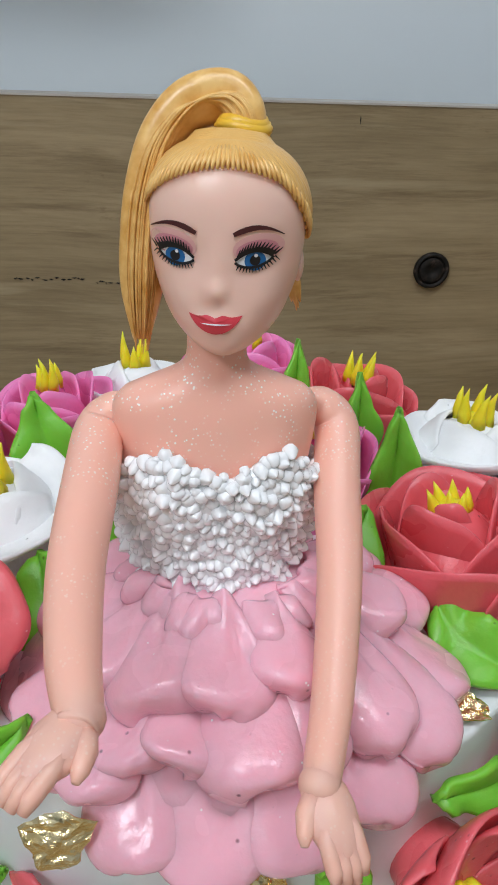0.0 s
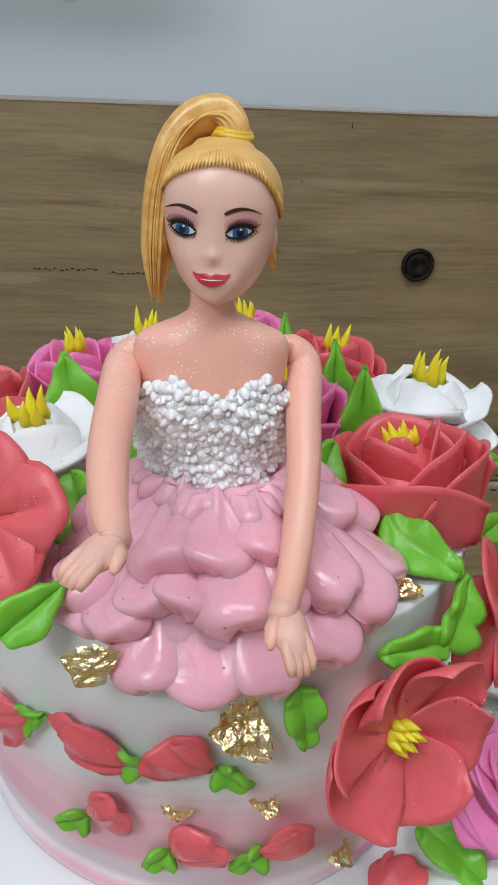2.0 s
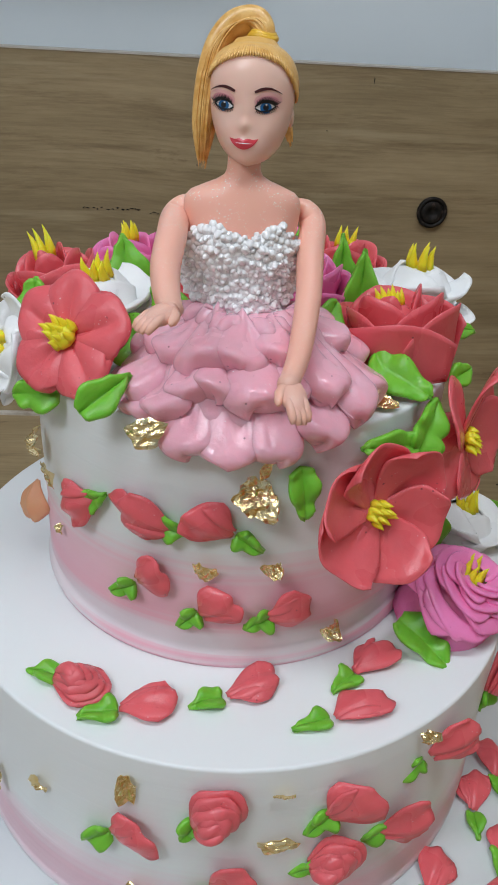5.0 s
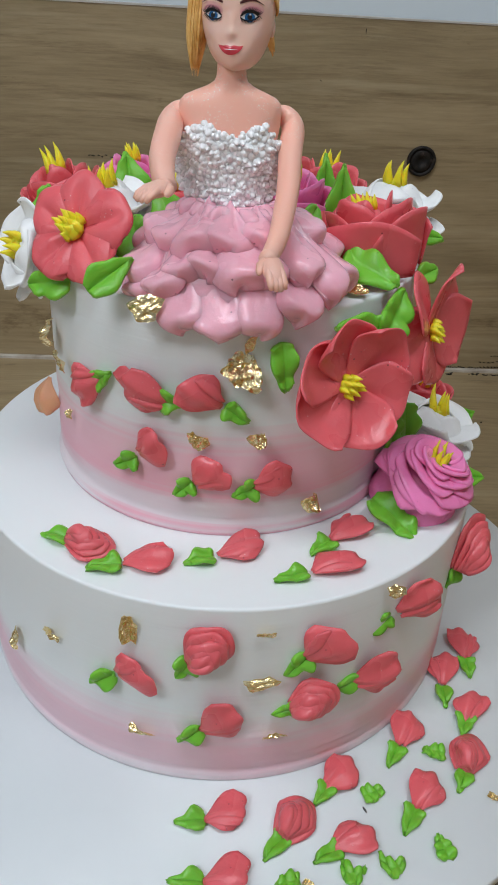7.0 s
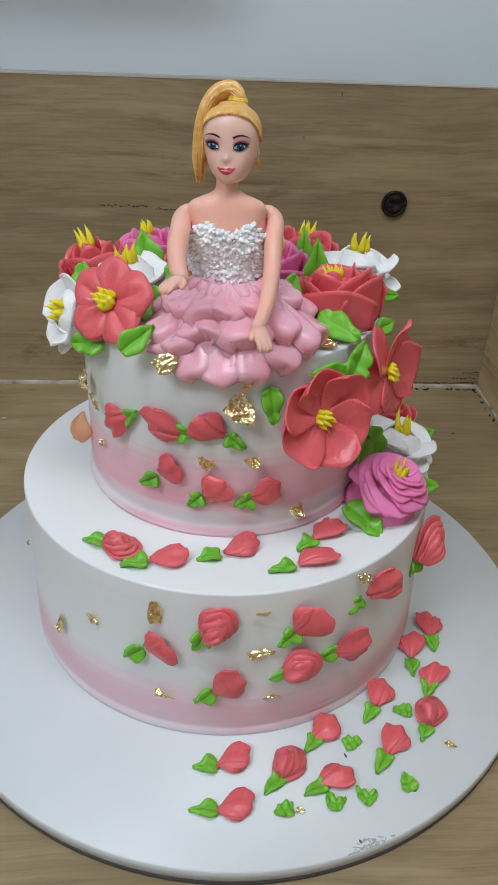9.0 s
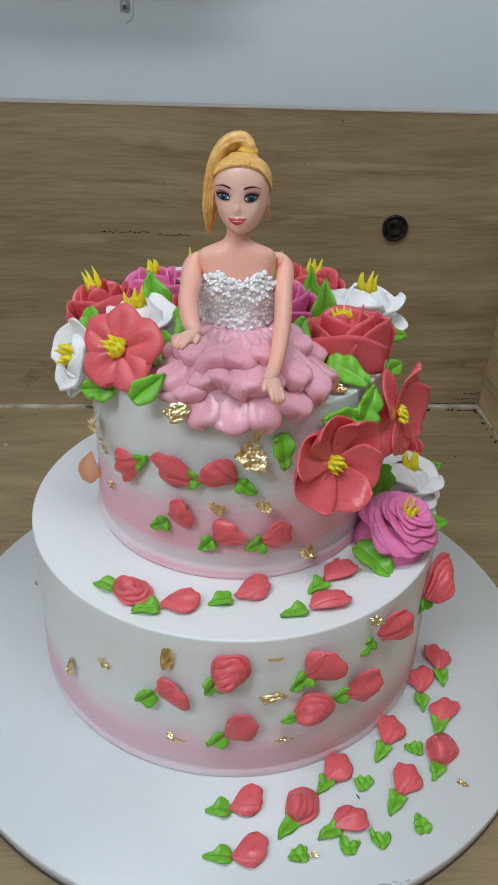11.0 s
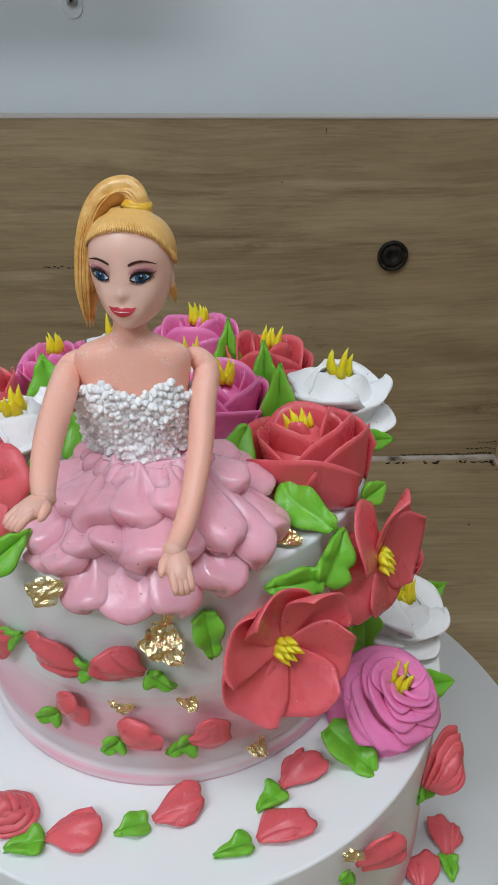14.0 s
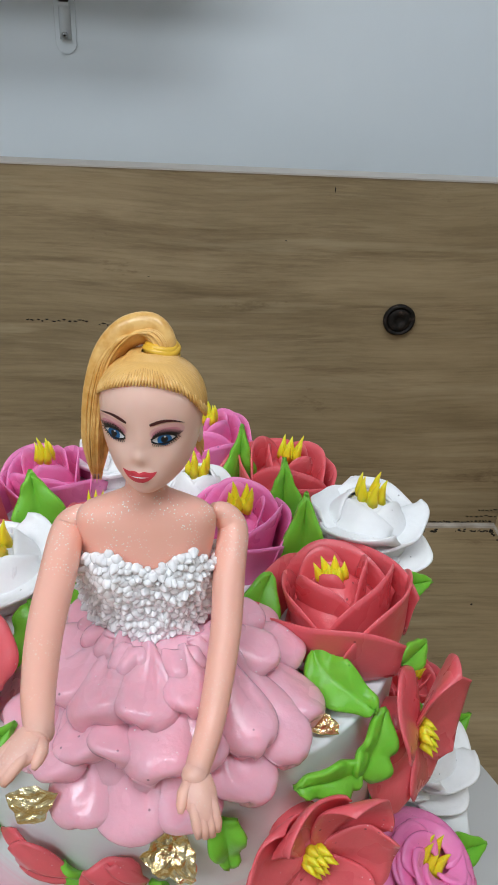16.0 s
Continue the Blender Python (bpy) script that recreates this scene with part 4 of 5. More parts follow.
def bud_wrap(seed, k, length, width):
    """One of the nested shells of a full bud that lies along x: crescents lapping over one another."""
    rng = random.Random(seed * 3 + k)
    scale = (1.0, 0.86, 0.72, 0.56, 0.42, 0.28)[k]
    high = (0.0024, 0.0046, 0.0066, 0.0083, 0.0096, 0.0104)[k] * length / 0.021
    side = (0.16 if seed % 2 else -0.16) * width * (1 - scale) + rng.uniform(-0.03, 0.03) * width
    ph = rng.uniform(0, 6.28)
    def fn(u, v):
        s = 2 * v - 1
        x = length * (0.02 + 0.98 * (0.30 + 0.70 * scale)) * u * (1 - 0.34 * abs(s) ** 2.5 * u)
        w = width / 2 * scale * (0.22 + 0.78 * math.sin(math.pi * min(1, 0.08 + 0.60 * u)) ** 0.9)
        y = s * w + side * u + 0.03 * width * math.sin(4 * u + ph)
        z = 0.0008 + high * (0.35 + 0.65 * math.sin(math.pi * min(1, 0.12 + 0.62 * u))) * (1 - 0.28 * abs(s) ** 3.0) - 0.15 * high * u ** 6
        z += 0.0005 * math.sin(5 * s + ph) * u
        return x, y, z
    return sheet(fn, 14, 12, 0.0013, 0.7)


def bud(place, normal, tip, leaf_at, seed, size=0.0185, wide=0.015, full=False, on="the board"):
    """A rosebud lying on the cream: its petal towards tip, its leaf at the foot."""
    p, q, n = Vector(place), Vector(leaf_at), Vector(normal).normalized()
    along = p - q
    along = (along - n * along.dot(n))
    foot = p - along.normalized() * size * 0.46
    kind = "full coral rosebud" if full else "coral-red piped petal"
    ob = thing("icing_rosebud", framed(foot, n, along), f"{kind} with a green leaf on {on}", "icing rosebud", "rosebuds scattered on cake and board")
    if full:
        for k in range(6):
            part("petal" if k else "heart", bud_wrap(seed, k, size, wide * 1.15), CORAL, ob)
    else:
        part("petal", bud_petal(seed, size, wide * 1.12, 0.0040), CORAL, ob)
        side = 1 if seed % 2 else -1
        part("petal", moved(bud_petal(seed + 7, size * 0.80, wide * 0.42, 0.0030), pose(size * 0.02, side * wide * 0.20, 0.0006, 10 * side, 0, side * 9)), CORAL, ob)
    rng = random.Random(seed + 50)
    length = rng.uniform(0.0115, 0.0145) * (0.78 if on == "the upper tier" else 1.0)
    local = ob.matrix_world.inverted() @ q
    turn = math.degrees(math.atan2(local.y, local.x)) + rng.uniform(-8, 8)
    g = leaf_geo(seed, length, rng.uniform(0.0085, 0.0105), fold=0.35, ruffle=0.42, droop=0.22, lobes=1.5, point=0.55)
    part("leaf", moved(g, pose(local.x, local.y, 0.0012, 0, 0, turn) @ pose(-length * 0.55, 0, 0)), GREEN, ob, "ruffled green leaf")
    return ob


# upper tier: petal's angle and height, leaf's angle and height
for k, (a, z, la, lz, size) in enumerate([(-43.2, 0.1750, -37.0, 0.1804, 0.019), (-22.6, 0.1799, -15.8, 0.1776, 0.021), (-7.5, 0.1828, 1.9, 0.1748, 0.019),
                                          (-21.9, 0.1547, -31.1, 0.1449, 0.016), (-5.8, 0.1465, -13.4, 0.1382, 0.017), (11.6, 0.1438, 3.8, 0.1391, 0.018)]):
    (p, n), (q, _) = on_upper(a, z), on_upper(la, lz)
    bud(p, n, None, q, 100 + k, size * 0.94, 0.0138, False, "the upper tier")
p, q, n = Vector((-0.0795, -0.0125, 0.1400)), Vector((-0.0788, -0.0105, 0.1530)), Vector((-0.70, -0.68, 0.15))
peach = thing("icing_petal", framed(q, n, p - q), "single peach-coloured cream petal on the upper tier", "icing petal")
part("petal", bud_petal(140, 0.017, 0.014, 0.006), PEACH, peach)
p, n = on_upper(-33.5, 0.1835)
q, _ = on_upper(-26.0, 0.1845)
petal = thing("icing_petal", framed(p, n, q - p), "small coral-red scrap of petal on the upper tier", "icing petal")
part("petal", bud_petal(141, 0.012, 0.008, 0.0022), CORAL, petal)
for x, y, sx in ((0.0661, -0.1376, 0.0018), (0.0660, -0.1850, 0.0012)):
    speck = mesh_ob("crumb", *ball((0, 0, 0), (sx, 0.0005, 0.0004), 7, 5), [BOARD_EDGE], None, False)
    speck.matrix_world = pose(x, y, BOARD_Z + 0.0003, 0, 0, -65)
    tagged(speck, "tiny dark crumb lying on the white board", "crumb")
# ledge of the lower tier: petal, leaf
for k, (x, y, lx, ly, full) in enumerate([(-0.0532, -0.0891, -0.0681, -0.0828, True), (-0.0290, -0.0981, -0.0464, -0.1011, False), (0.0078, -0.0893, -0.0091, -0.0961, False),
                                          (0.0548, -0.0767, 0.0419, -0.0873, False), (0.0457, -0.0988, 0.0276, -0.1054, False)]):
    bud((x, y, Z2), UP, None, (lx, ly, Z2), 120 + k, 0.0205, 0.0160 if full else 0.0118, full, "the lower tier's ledge")
# lower tier's side
for k, (a, z, la, lz, full) in enumerate([(-3.6, 0.0980, -7.9, 0.0840, True), (-17.3, 0.0770, -24.4, 0.0674, False), (-1.2, 0.0557, -6.9, 0.0446, False), (18.2, 0.0933, 13.1, 0.0829, False),
                                          (30.1, 0.0678, 24.3, 0.0626, False), (17.1, 0.0640, 12.0, 0.0573, True), (39.4, 0.0984, 30.9, 0.0895, False)]):
    (p, n), (q, _) = on_lower(a, z), on_lower(la, lz)
    if a > 15:
        p, n = p + n * 0.0015, n + Vector((-0.30, -0.25, 0.10))
    bud(p, n, None, q, 140 + k, 0.0215 if k not in (1,) else 0.016, 0.0180 if full else 0.0172, full, "the lower tier's side")
(p, n), (q, _) = on_lower(64.0, 0.0950), on_lower(59.5, 0.0790)
bud(p + n * 0.002, n + Vector((-0.25, -0.35, 0.1)), None, q, 156, 0.0290, 0.0215, True, "the lower tier's side")
# board: petal, leaf
for k, (x, y, lx, ly, full) in enumerate([(0.1353, -0.0450, 0.1338, -0.0597, False), (0.1193, -0.0623, 0.1163, -0.0787, False), (0.1271, -0.0863, 0.1218, -0.0955, False), (0.1191, -0.1119, 0.1123, -0.1254, True),
                                          (0.0919, -0.0991, 0.0835, -0.1125, False), (0.0564, -0.1236, 0.0479, -0.1317, False), (0.0934, -0.1312, 0.0844, -0.1439, False), (0.0348, -0.1435, 0.0253, -0.1551, True),
                                          (0.0049, -0.1406, -0.0103, -0.1433, False), (0.0576, -0.1523, 0.0466, -0.1581, False), (0.0051, -0.1670, -0.0112, -0.1678, False)]):
    bud((x, y, BOARD_Z), UP, None, (lx, ly, BOARD_Z), 160 + k, 0.0185 if not full else 0.021, 0.0128 if not full else 0.0162, full)
for k, (x, y, deg) in enumerate([(0.1034, -0.1097, 170), (0.0711, -0.1304, 20), (0.0961, -0.1544, 100), (0.0741, -0.1634, 8), (0.0568, -0.1663, -8), (0.0300, -0.1687, 190)]):
    a = math.radians(deg)
    leaf((x, y, BOARD_Z + 0.0010), UP, (math.cos(a), math.sin(a), 0), 0.0100, 0.0082, "small ruffled green cream leaf lying on the board", 200 + k, fold=0.12, ruffle=0.6, point=0.6, lobes=2.6, bend=0.0045 if k in (3, 4) else 0.0)


# ---- gold leaf ----
def flake(place, normal, along, length, width, seed, crumple=0.35, lift=0.0012, n=9):
    """A crumpled scrap of gold leaf: a torn angular outline, folded along sharp creases."""
    rng = random.Random(seed)
    length, width = length * 0.92, width * 0.92
    small = min(length, width)
    corners = rng.randint(5, 7)
    rim = [(2 * math.pi * (k + rng.uniform(-0.32, 0.32)) / corners, rng.uniform(0.58, 1.22)) for k in range(corners)]
    folds = [(rng.uniform(0, math.pi), rng.uniform(-0.32, 0.32), rng.choice((-1, 1)) * rng.uniform(0.5, 1.0)) for _ in range(7)]
    fine = [(rng.uniform(0, math.pi), rng.uniform(0, 1), rng.uniform(3.0, 5.5)) for _ in range(3)]
    sh = rng.uniform(0, 50)

    def edge(t):
        """Straight tears from corner to corner."""
        for k in range(corners):
            (a0, r0), (a1, r1) = rim[k], rim[(k + 1) % corners]
            if k == corners - 1:
                a1 += 2 * math.pi
            for turn in (0, 2 * math.pi):
                if a0 <= t + turn <= a1:
                    d = t + turn
                    return r0 * r1 * math.sin(a1 - a0) / (r0 * math.sin(d - a0) + r1 * math.sin(a1 - d))
        return rim[0][1]

    rings, turns = 11 if n > 10 else 7, 40 if n > 10 else 26
    verts, faces = [], []
    for side in (0, 1):
        for j in range(rings + 1):
            for i in range(turns):
                t = 2 * math.pi * i / turns
                q = j / rings * min(1.3, edge(t)) * (1 + 0.16 * noise.noise(Vector((math.cos(t) * 4 + sh, math.sin(t) * 4, 1.7))))
                x, y = 0.5 * q * math.cos(t), 0.5 * q * math.sin(t)
                x, y = x + 0.03 * noise.noise(Vector((x * 9, y * 9, sh))), y + 0.03 * noise.noise(Vector((x * 9, y * 9 + sh, 3.1)))
                z = sum(c * abs(x * math.cos(f) + y * math.sin(f) - o) for f, o, c in folds) * 0.55
                z += sum(abs(((x * math.cos(f) + y * math.sin(f)) * w + o) % 1.0 - 0.5) * 0.55 / w * 1.1 for f, o, w in fine)
                z += 0.12 * noise.noise(Vector((x * 11, y * 11, sh)))
                verts.append((x * length, y * width, z))
    size = (rings + 1) * turns
    wx, wy = (max(abs(v[k]) for v in verts) for k in (0, 1))
    low, high = min(v[2] for v in verts), max(v[2] for v in verts)
    deep = small * (0.62 if n < 10 and crumple < 0.3 else min(0.40, 0.26 + crumple * 0.35))
    verts = [(x * 0.5 * length / wx, y * 0.5 * width / wy, lift + deep * (z - low) / (high - low) - (0.0002 if k >= size else 0)) for k, (x, y, z) in enumerate(verts)]
    for j in range(rings):
        for i in range(turns):
            l = (i + 1) % turns
            quad = (j * turns + i, (j + 1) * turns + i, (j + 1) * turns + l, j * turns + l)
            faces.append(quad)
            faces.append(tuple(size + k for k in reversed(quad)))
    for i in range(turns):
        l = (i + 1) % turns
        c = rings * turns
        faces.append((c + i, size + c + i, size + c + l, c + l))
    ob = mesh_ob("gold_flake", verts, faces, [GOLD], None, False)
    ob.matrix_world = framed(place, normal, along)
    return tagged(ob, "crumpled scrap of shiny gold leaf stuck to the cream", "gold leaf", "scraps of gold leaf")


for k, (a, z, l, w) in enumerate([(-55.0, 0.1795, 0.016, 0.011), (-8.9, 0.1629, 0.012, 0.009), (7.3, 0.1637, 0.009, 0.008), (23.4, 0.1305, 0.013, 0.010), (-55.0, 0.1525, 0.005, 0.005), (-62.5, 0.1850, 0.013, 0.018)]):
    p, n = on_upper(a, z)
    flake(p, n, (n.y * -1, n.x, -0.6), l, w, 300 + k, 0.22)
p, n = on_upper(2.8, 0.1920)
flake(p + Vector((0, 0, 0.0008)), n + Vector((0, 0, 0.3)), (1, 0, -0.1), 0.0205, 0.0190, 320, 0.10, 0.0016, 22)
flake(p + Vector((0.0015, -0.001, 0.0125)), n + Vector((0, 0, 0.2)), (0.6, 0, 1), 0.009, 0.005, 321, 0.4)
flake((-0.0275, -0.0790, 0.2143), (-0.35, -0.70, 0.60), (1, -0.3, 0.8), 0.0165, 0.0125, 327, 0.12, 0.0010, 18)
flake((0.0486, -0.0588, Z1), (0, 0, 1), (1, -0.3, 0), 0.0150, 0.0080, 323, 0.5)
for k, (a, z, l, w) in enumerate([(-48.5, 0.0563, 0.016, 0.007), (-35.1, 0.0799, 0.008, 0.008), (-17.5, 0.1007, 0.016, 0.006), (6.4, 0.1039, 0.009, 0.006), (6.9, 0.0767, 0.015, 0.005), (-16.3, 0.0432, 0.014, 0.005),
                                  (9.6, 0.0429, 0.013, 0.005), (32.3, 0.1094, 0.009, 0.007), (-73.1, 0.0766, 0.006, 0.003)]):
    p, n = on_lower(a, z)
    t = Vector((-n.y, n.x, 0))
    l, w = l * 1.12, w * 1.35
    flake(p, n, (0, 0, 1) if k in (0, 2) else t + Vector((0, 0, (-0.3, 0.5, 0, 0.3, 0.25, -0.45, -0.1, 0.6, 1)[k])), l, w, 340 + k, 0.24, 0.0006)
flake((0.1253, -0.1325, BOARD_Z), UP, (1, -0.5, 0), 0.008, 0.004, 360, 0.4, 0.0004)
flake((0.0377, -0.1692, BOARD_Z + 0.0012), UP, (1, -0.4, 0), 0.007, 0.003, 361, 0.4, 0.0004)


# ---- skirt of the doll ----
SKIRT_X, SKIRT_Y = 0.0015, -0.0445


def skirt_at(deg, s):
    """A point of the skirt's cone and its slope: s is 0 at the waist, 1 at the hem."""
    a = math.radians(deg)
    r = 0.0115 + 0.0275 * max(0.0, min(s, 1.0)) ** 1.02 + 0.004 * max(0, s - 1)
    z = 0.2455 - 0.0262 * max(0.0, s) ** 1.2 - 0.012 * min(0.0, s)
    return Vector((SKIRT_X + (1.17 if deg > 0 else 1.04) * r * math.sin(a), SKIRT_Y - 0.94 * r * math.cos(a), z))


def dollop(seed, w, h, depth, top=0.22):
    """A soft tongue of cream: narrow top, straight sides, full square-rounded foot. x across, y down, z out."""
    rng = random.Random(seed)
    ph = rng.uniform(0, 6.28)
    ridge, off = rng.uniform(0.0, 0.22), rng.uniform(-0.45, 0.45)
    skew, nick = rng.uniform(-0.07, 0.07), rng.uniform(0, 0.05)
    lip = rng.uniform(0.10, 0.30)
    peak, fold = rng.uniform(0.0, 0.32), rng.choice((0.0, 0.5, 1.0, 1.4))
    nu, nv = 20, 20
    verts, faces = [], []
    for under in (False, True):
        for j in range(nv + 1):
            t = 1 - (1 - j / nv) ** 1.9
            wide = top + (1 - top) * math.sin(math.pi / 2 * min(1, t / 0.76)) ** 1.1
            foot = (1 - max(0.0, (t - 0.66) / 0.34) ** 2.4) ** (1 / 2.2) if t < 1 else 0.0
            wide *= max(foot, 0.05)
            swell = (0.30 + 0.70 * min(1, t / 0.80) ** 1.3) * max(0.0, 1 - max(0.0, (t - 0.84) / 0.16) ** 3.0) ** 0.5
            for i in range(nu + 1):
                s = math.sin(math.pi / 2 * (2 * i / nu - 1))
                x = w / 2 * s * wide + skew * w * (t - 0.5) + 0.02 * w * math.sin(5 * t + ph)
                y = h * (t - 0.5) + h * 0.06 * math.sin(1.9 * s + ph) * t - nick * h * math.exp(-((s - off) * 6) ** 2) * t ** 4
                z = depth * swell * max(0.0, 1 - abs(s) ** 3.0) ** 0.6
                z *= 1 + ridge * math.exp(-((s - off) * 2.6) ** 2) * (1.2 - t) + lip * 0.5 * s * (1 if off < 0 else -1)
                z += depth * 0.10 * math.sin(2.3 * s + 3.0 * t + ph) * swell
                z += depth * peak * max(0.0, 1 - t / 0.45) ** 1.3 * math.exp(-((s - off * 0.4) * 2.0) ** 2)
                z -= depth * 0.22 * fold * math.exp(-((s - off - 0.35 * (0.5 - t)) * 5.0) ** 2) * math.sin(math.pi * min(1.0, t * 1.2)) ** 2
                if under:
                    z = -0.5 * depth * max(0.0, 1 - s * s)
                verts.append((x, y, z))
    row, size = nu + 1, (nu + 1) * (nv + 1)
    for j in range(nv):
        for i in range(nu):
            q = (j * row + i, (j + 1) * row + i, (j + 1) * row + i + 1, j * row + i + 1)
            faces.append(q)
            faces.append(tuple(size + k for k in reversed(q)))
    ring = [i for i in range(nu + 1)] + [j * row + nu for j in range(1, nv + 1)] + [nv * row + i for i in range(nu - 1, -1, -1)] + [j * row for j in range(nv - 1, 0, -1)]
    for k in range(len(ring)):
        a, c = ring[k], ring[(k + 1) % len(ring)]
        faces.append((a, c, size + c, size + a))
    return verts, faces


def ruffle_at(u, v, k, d0, d1, s0, s1, deep):
    """A gathered strip of cream round the waist, its folds uneven, its foot rolled in."""
    n = noise.noise(Vector((u * 5.0, v * 1.2, 7.3 * k)))
    m = noise.noise(Vector((u * 2.3, 4.0, 3.1 * k)))
    p = skirt_at(d0 + (d1 - d0) * u + 6 * m * v, s0 + (s1 - s0) * v * (1 + 0.35 * n) + 0.10 * m)
    a = math.radians(d0 + (d1 - d0) * u)
    out = deep * (0.15 + 0.85 * math.sin(math.pi * min(1.0, 0.06 + 0.88 * v))) * (0.75 + 0.9 * n) * min(1.0, 6 * u + 0.1, 6 * (1 - u) + 0.1)
    return p.x + math.sin(a) * out, p.y - math.cos(a) * out, p.z + 0.35 * out


skirt = thing("icing_skirt", pose(0, 0, 0), "pink whipped-cream skirt of overlapping tongues round the doll's waist", "icing skirt")
core = [(0, TOP), (0.0385, TOP), (0.0375, 0.2215), (0.0305, 0.2300), (0.0220, 0.2385), (0.0130, 0.2455), (0, 0.2460)]
part("core", stretch(lathe(core, 40), 1.12, 0.94, (SKIRT_X, SKIRT_Y)), ROSE_PINK, skirt)
count = 0


def tongue(deg0, s0, deg1, s1, w, depth, tilt=14.0, top=0.22, lift=0.0):
    """A tongue from its top to its foot on the cone."""
    global count
    p, q = skirt_at(deg0, s0), skirt_at(deg1, s1)
    down = (q - p).normalized()
    a = math.radians((deg0 + deg1) / 2)
    out = Vector((math.sin(a), -math.cos(a), 0.9 if s1 < 1 else 0.35))
    out = (out - down * out.dot(down)).normalized()
    x = down.cross(out).normalized()
    m = Matrix((x, down, out)).transposed().to_4x4()
    m.translation = (p + q) / 2 + out * lift
    m = m @ pose(0, 0, 0, tilt, 0, 0)
    count += 1
    return part("tongue", moved(dollop(400 + count, w, (q - p).length * 1.08, depth, top), m), ROSE_PINK, skirt)


BACK = [(-158, 0.10), (-120, 0.10), (150, 0.10), (112, 0.10), (-170, 0.45), (-135, 0.45), (-104, 0.42), (165, 0.45), (130, 0.45), (100, 0.42), (-165, 0.78), (-138, 0.78), (-112, 0.78), (-88, 0.78), (170, 0.78), (142, 0.78), (115, 0.80)]
for deg, s in BACK:
    tongue(deg, s - 0.06, deg, s + 0.42, 0.014 + 0.011 * s, 0.0048)
# top angle and place, foot angle and place, width; the hem first, then the rounds above it
for row in [(-9, 0.70, -6, 1.36, 0.0225), (11, 0.72, 12, 1.34, 0.0195), (-29, 0.76, -26, 1.34, 0.0215), (-62, 0.80, -52, 1.16, 0.0180)]:
    tongue(*row, 0.0064, 7, 0.50)
for row in [(40, 0.60, 31, 1.22, 0.0200), (-46, 0.62, -38, 1.04, 0.0195), (-68, 0.50, -60, 1.00, 0.0190), (78, 0.50, 68, 1.02, 0.0200)]:
    tongue(*row, 0.0076, 7, 0.36)
for row in [(60, 0.22, 36, 0.86, 0.0185), (68, 0.24, 48, 1.06, 0.0180)]:
    tongue(*row, 0.0080, 6, 0.12, 0.0010)
for row in [(-40, 0.46, -29, 0.86, 0.0170), (-18, 0.40, -16, 0.80, 0.0168), (20, 0.42, 19, 0.86, 0.0150), (13, 0.30, 2, 0.88, 0.0222)]:
    tongue(*row, 0.0076, 8, 0.26)
for row in [(-88, 0.10, -80, 0.64, 0.0200), (84, 0.06, 74, 0.56, 0.0170), (-66, 0.12, -54, 0.62, 0.0180)]:
    tongue(*row, 0.0074, 8, 0.30)
for row in [(-48, -0.02, -28, 0.64, 0.0212), (28, 0.04, 18, 0.52, 0.0150), (-6, -0.04, -6, 0.58, 0.0205)]:
    tongue(*row, 0.0078, 8, 0.16)
for k, (d0, d1, s0, s1, deep) in enumerate([(-100, -38, -0.06, 0.22, 0.0046), (-46, -2, 0.02, 0.24, 0.0036), (6, 50, 0.02, 0.22, 0.0036), (38, 100, -0.06, 0.24, 0.0046)]):
    part("ruffle", sheet(lambda u, v, k=k, d0=d0, d1=d1, s0=s0, s1=s1, deep=deep: ruffle_at(u, v, k, d0, d1, s0, s1, deep), 44, 12, 0.0022), ROSE_PINK, skirt)


# ---- bodice ----
DX, DY = -0.0010, -0.0405


def torso_row(z):
    """Half width, half depth and middle y of the doll's body at a height."""
    w, d = (float(np.interp(z, TORSO_ROWS[0], TORSO_ROWS[k])) for k in (1, 2))
    return w, d, DY + 0.0012 * math.sin((z - 0.236) * 60)


# height, half width, half depth
TORSO_ROWS = smooth_line([(0.2340, 0.0156, 0.0100), (0.2440, 0.0138, 0.0090), (0.2520, 0.0147, 0.0092), (0.2602, 0.0163, 0.0100), (0.2672, 0.0174, 0.0108), (0.2730, 0.0181, 0.0096), (0.2775, 0.0181, 0.0082),
                          (0.2806, 0.0160, 0.0070), (0.2836, 0.0086, 0.0058), (0.2862, 0.0054, 0.0052), (0.2930, 0.0050, 0.0050), (0.2980, 0.0050, 0.0050)], 8).T


def torso_at(deg, z, out=0.0):
    w, d, y = torso_row(z)
    a = math.radians(deg)
    n = Vector((math.sin(a) / w, -math.cos(a) / d, 0)).normalized()
    return Vector((DX + w * math.sin(a), y - d * math.cos(a), z)) + n * out, n


def bust(x, z):
    """How far the cream stands out over the chest and belly."""
    return 0.0024 * math.exp(-((abs(x) - 0.45) / 0.3) ** 2) * math.exp(-((z - 0.262) / 0.007) ** 2) + 0.0016 * math.exp(-((z - 0.246) / 0.010) ** 2)


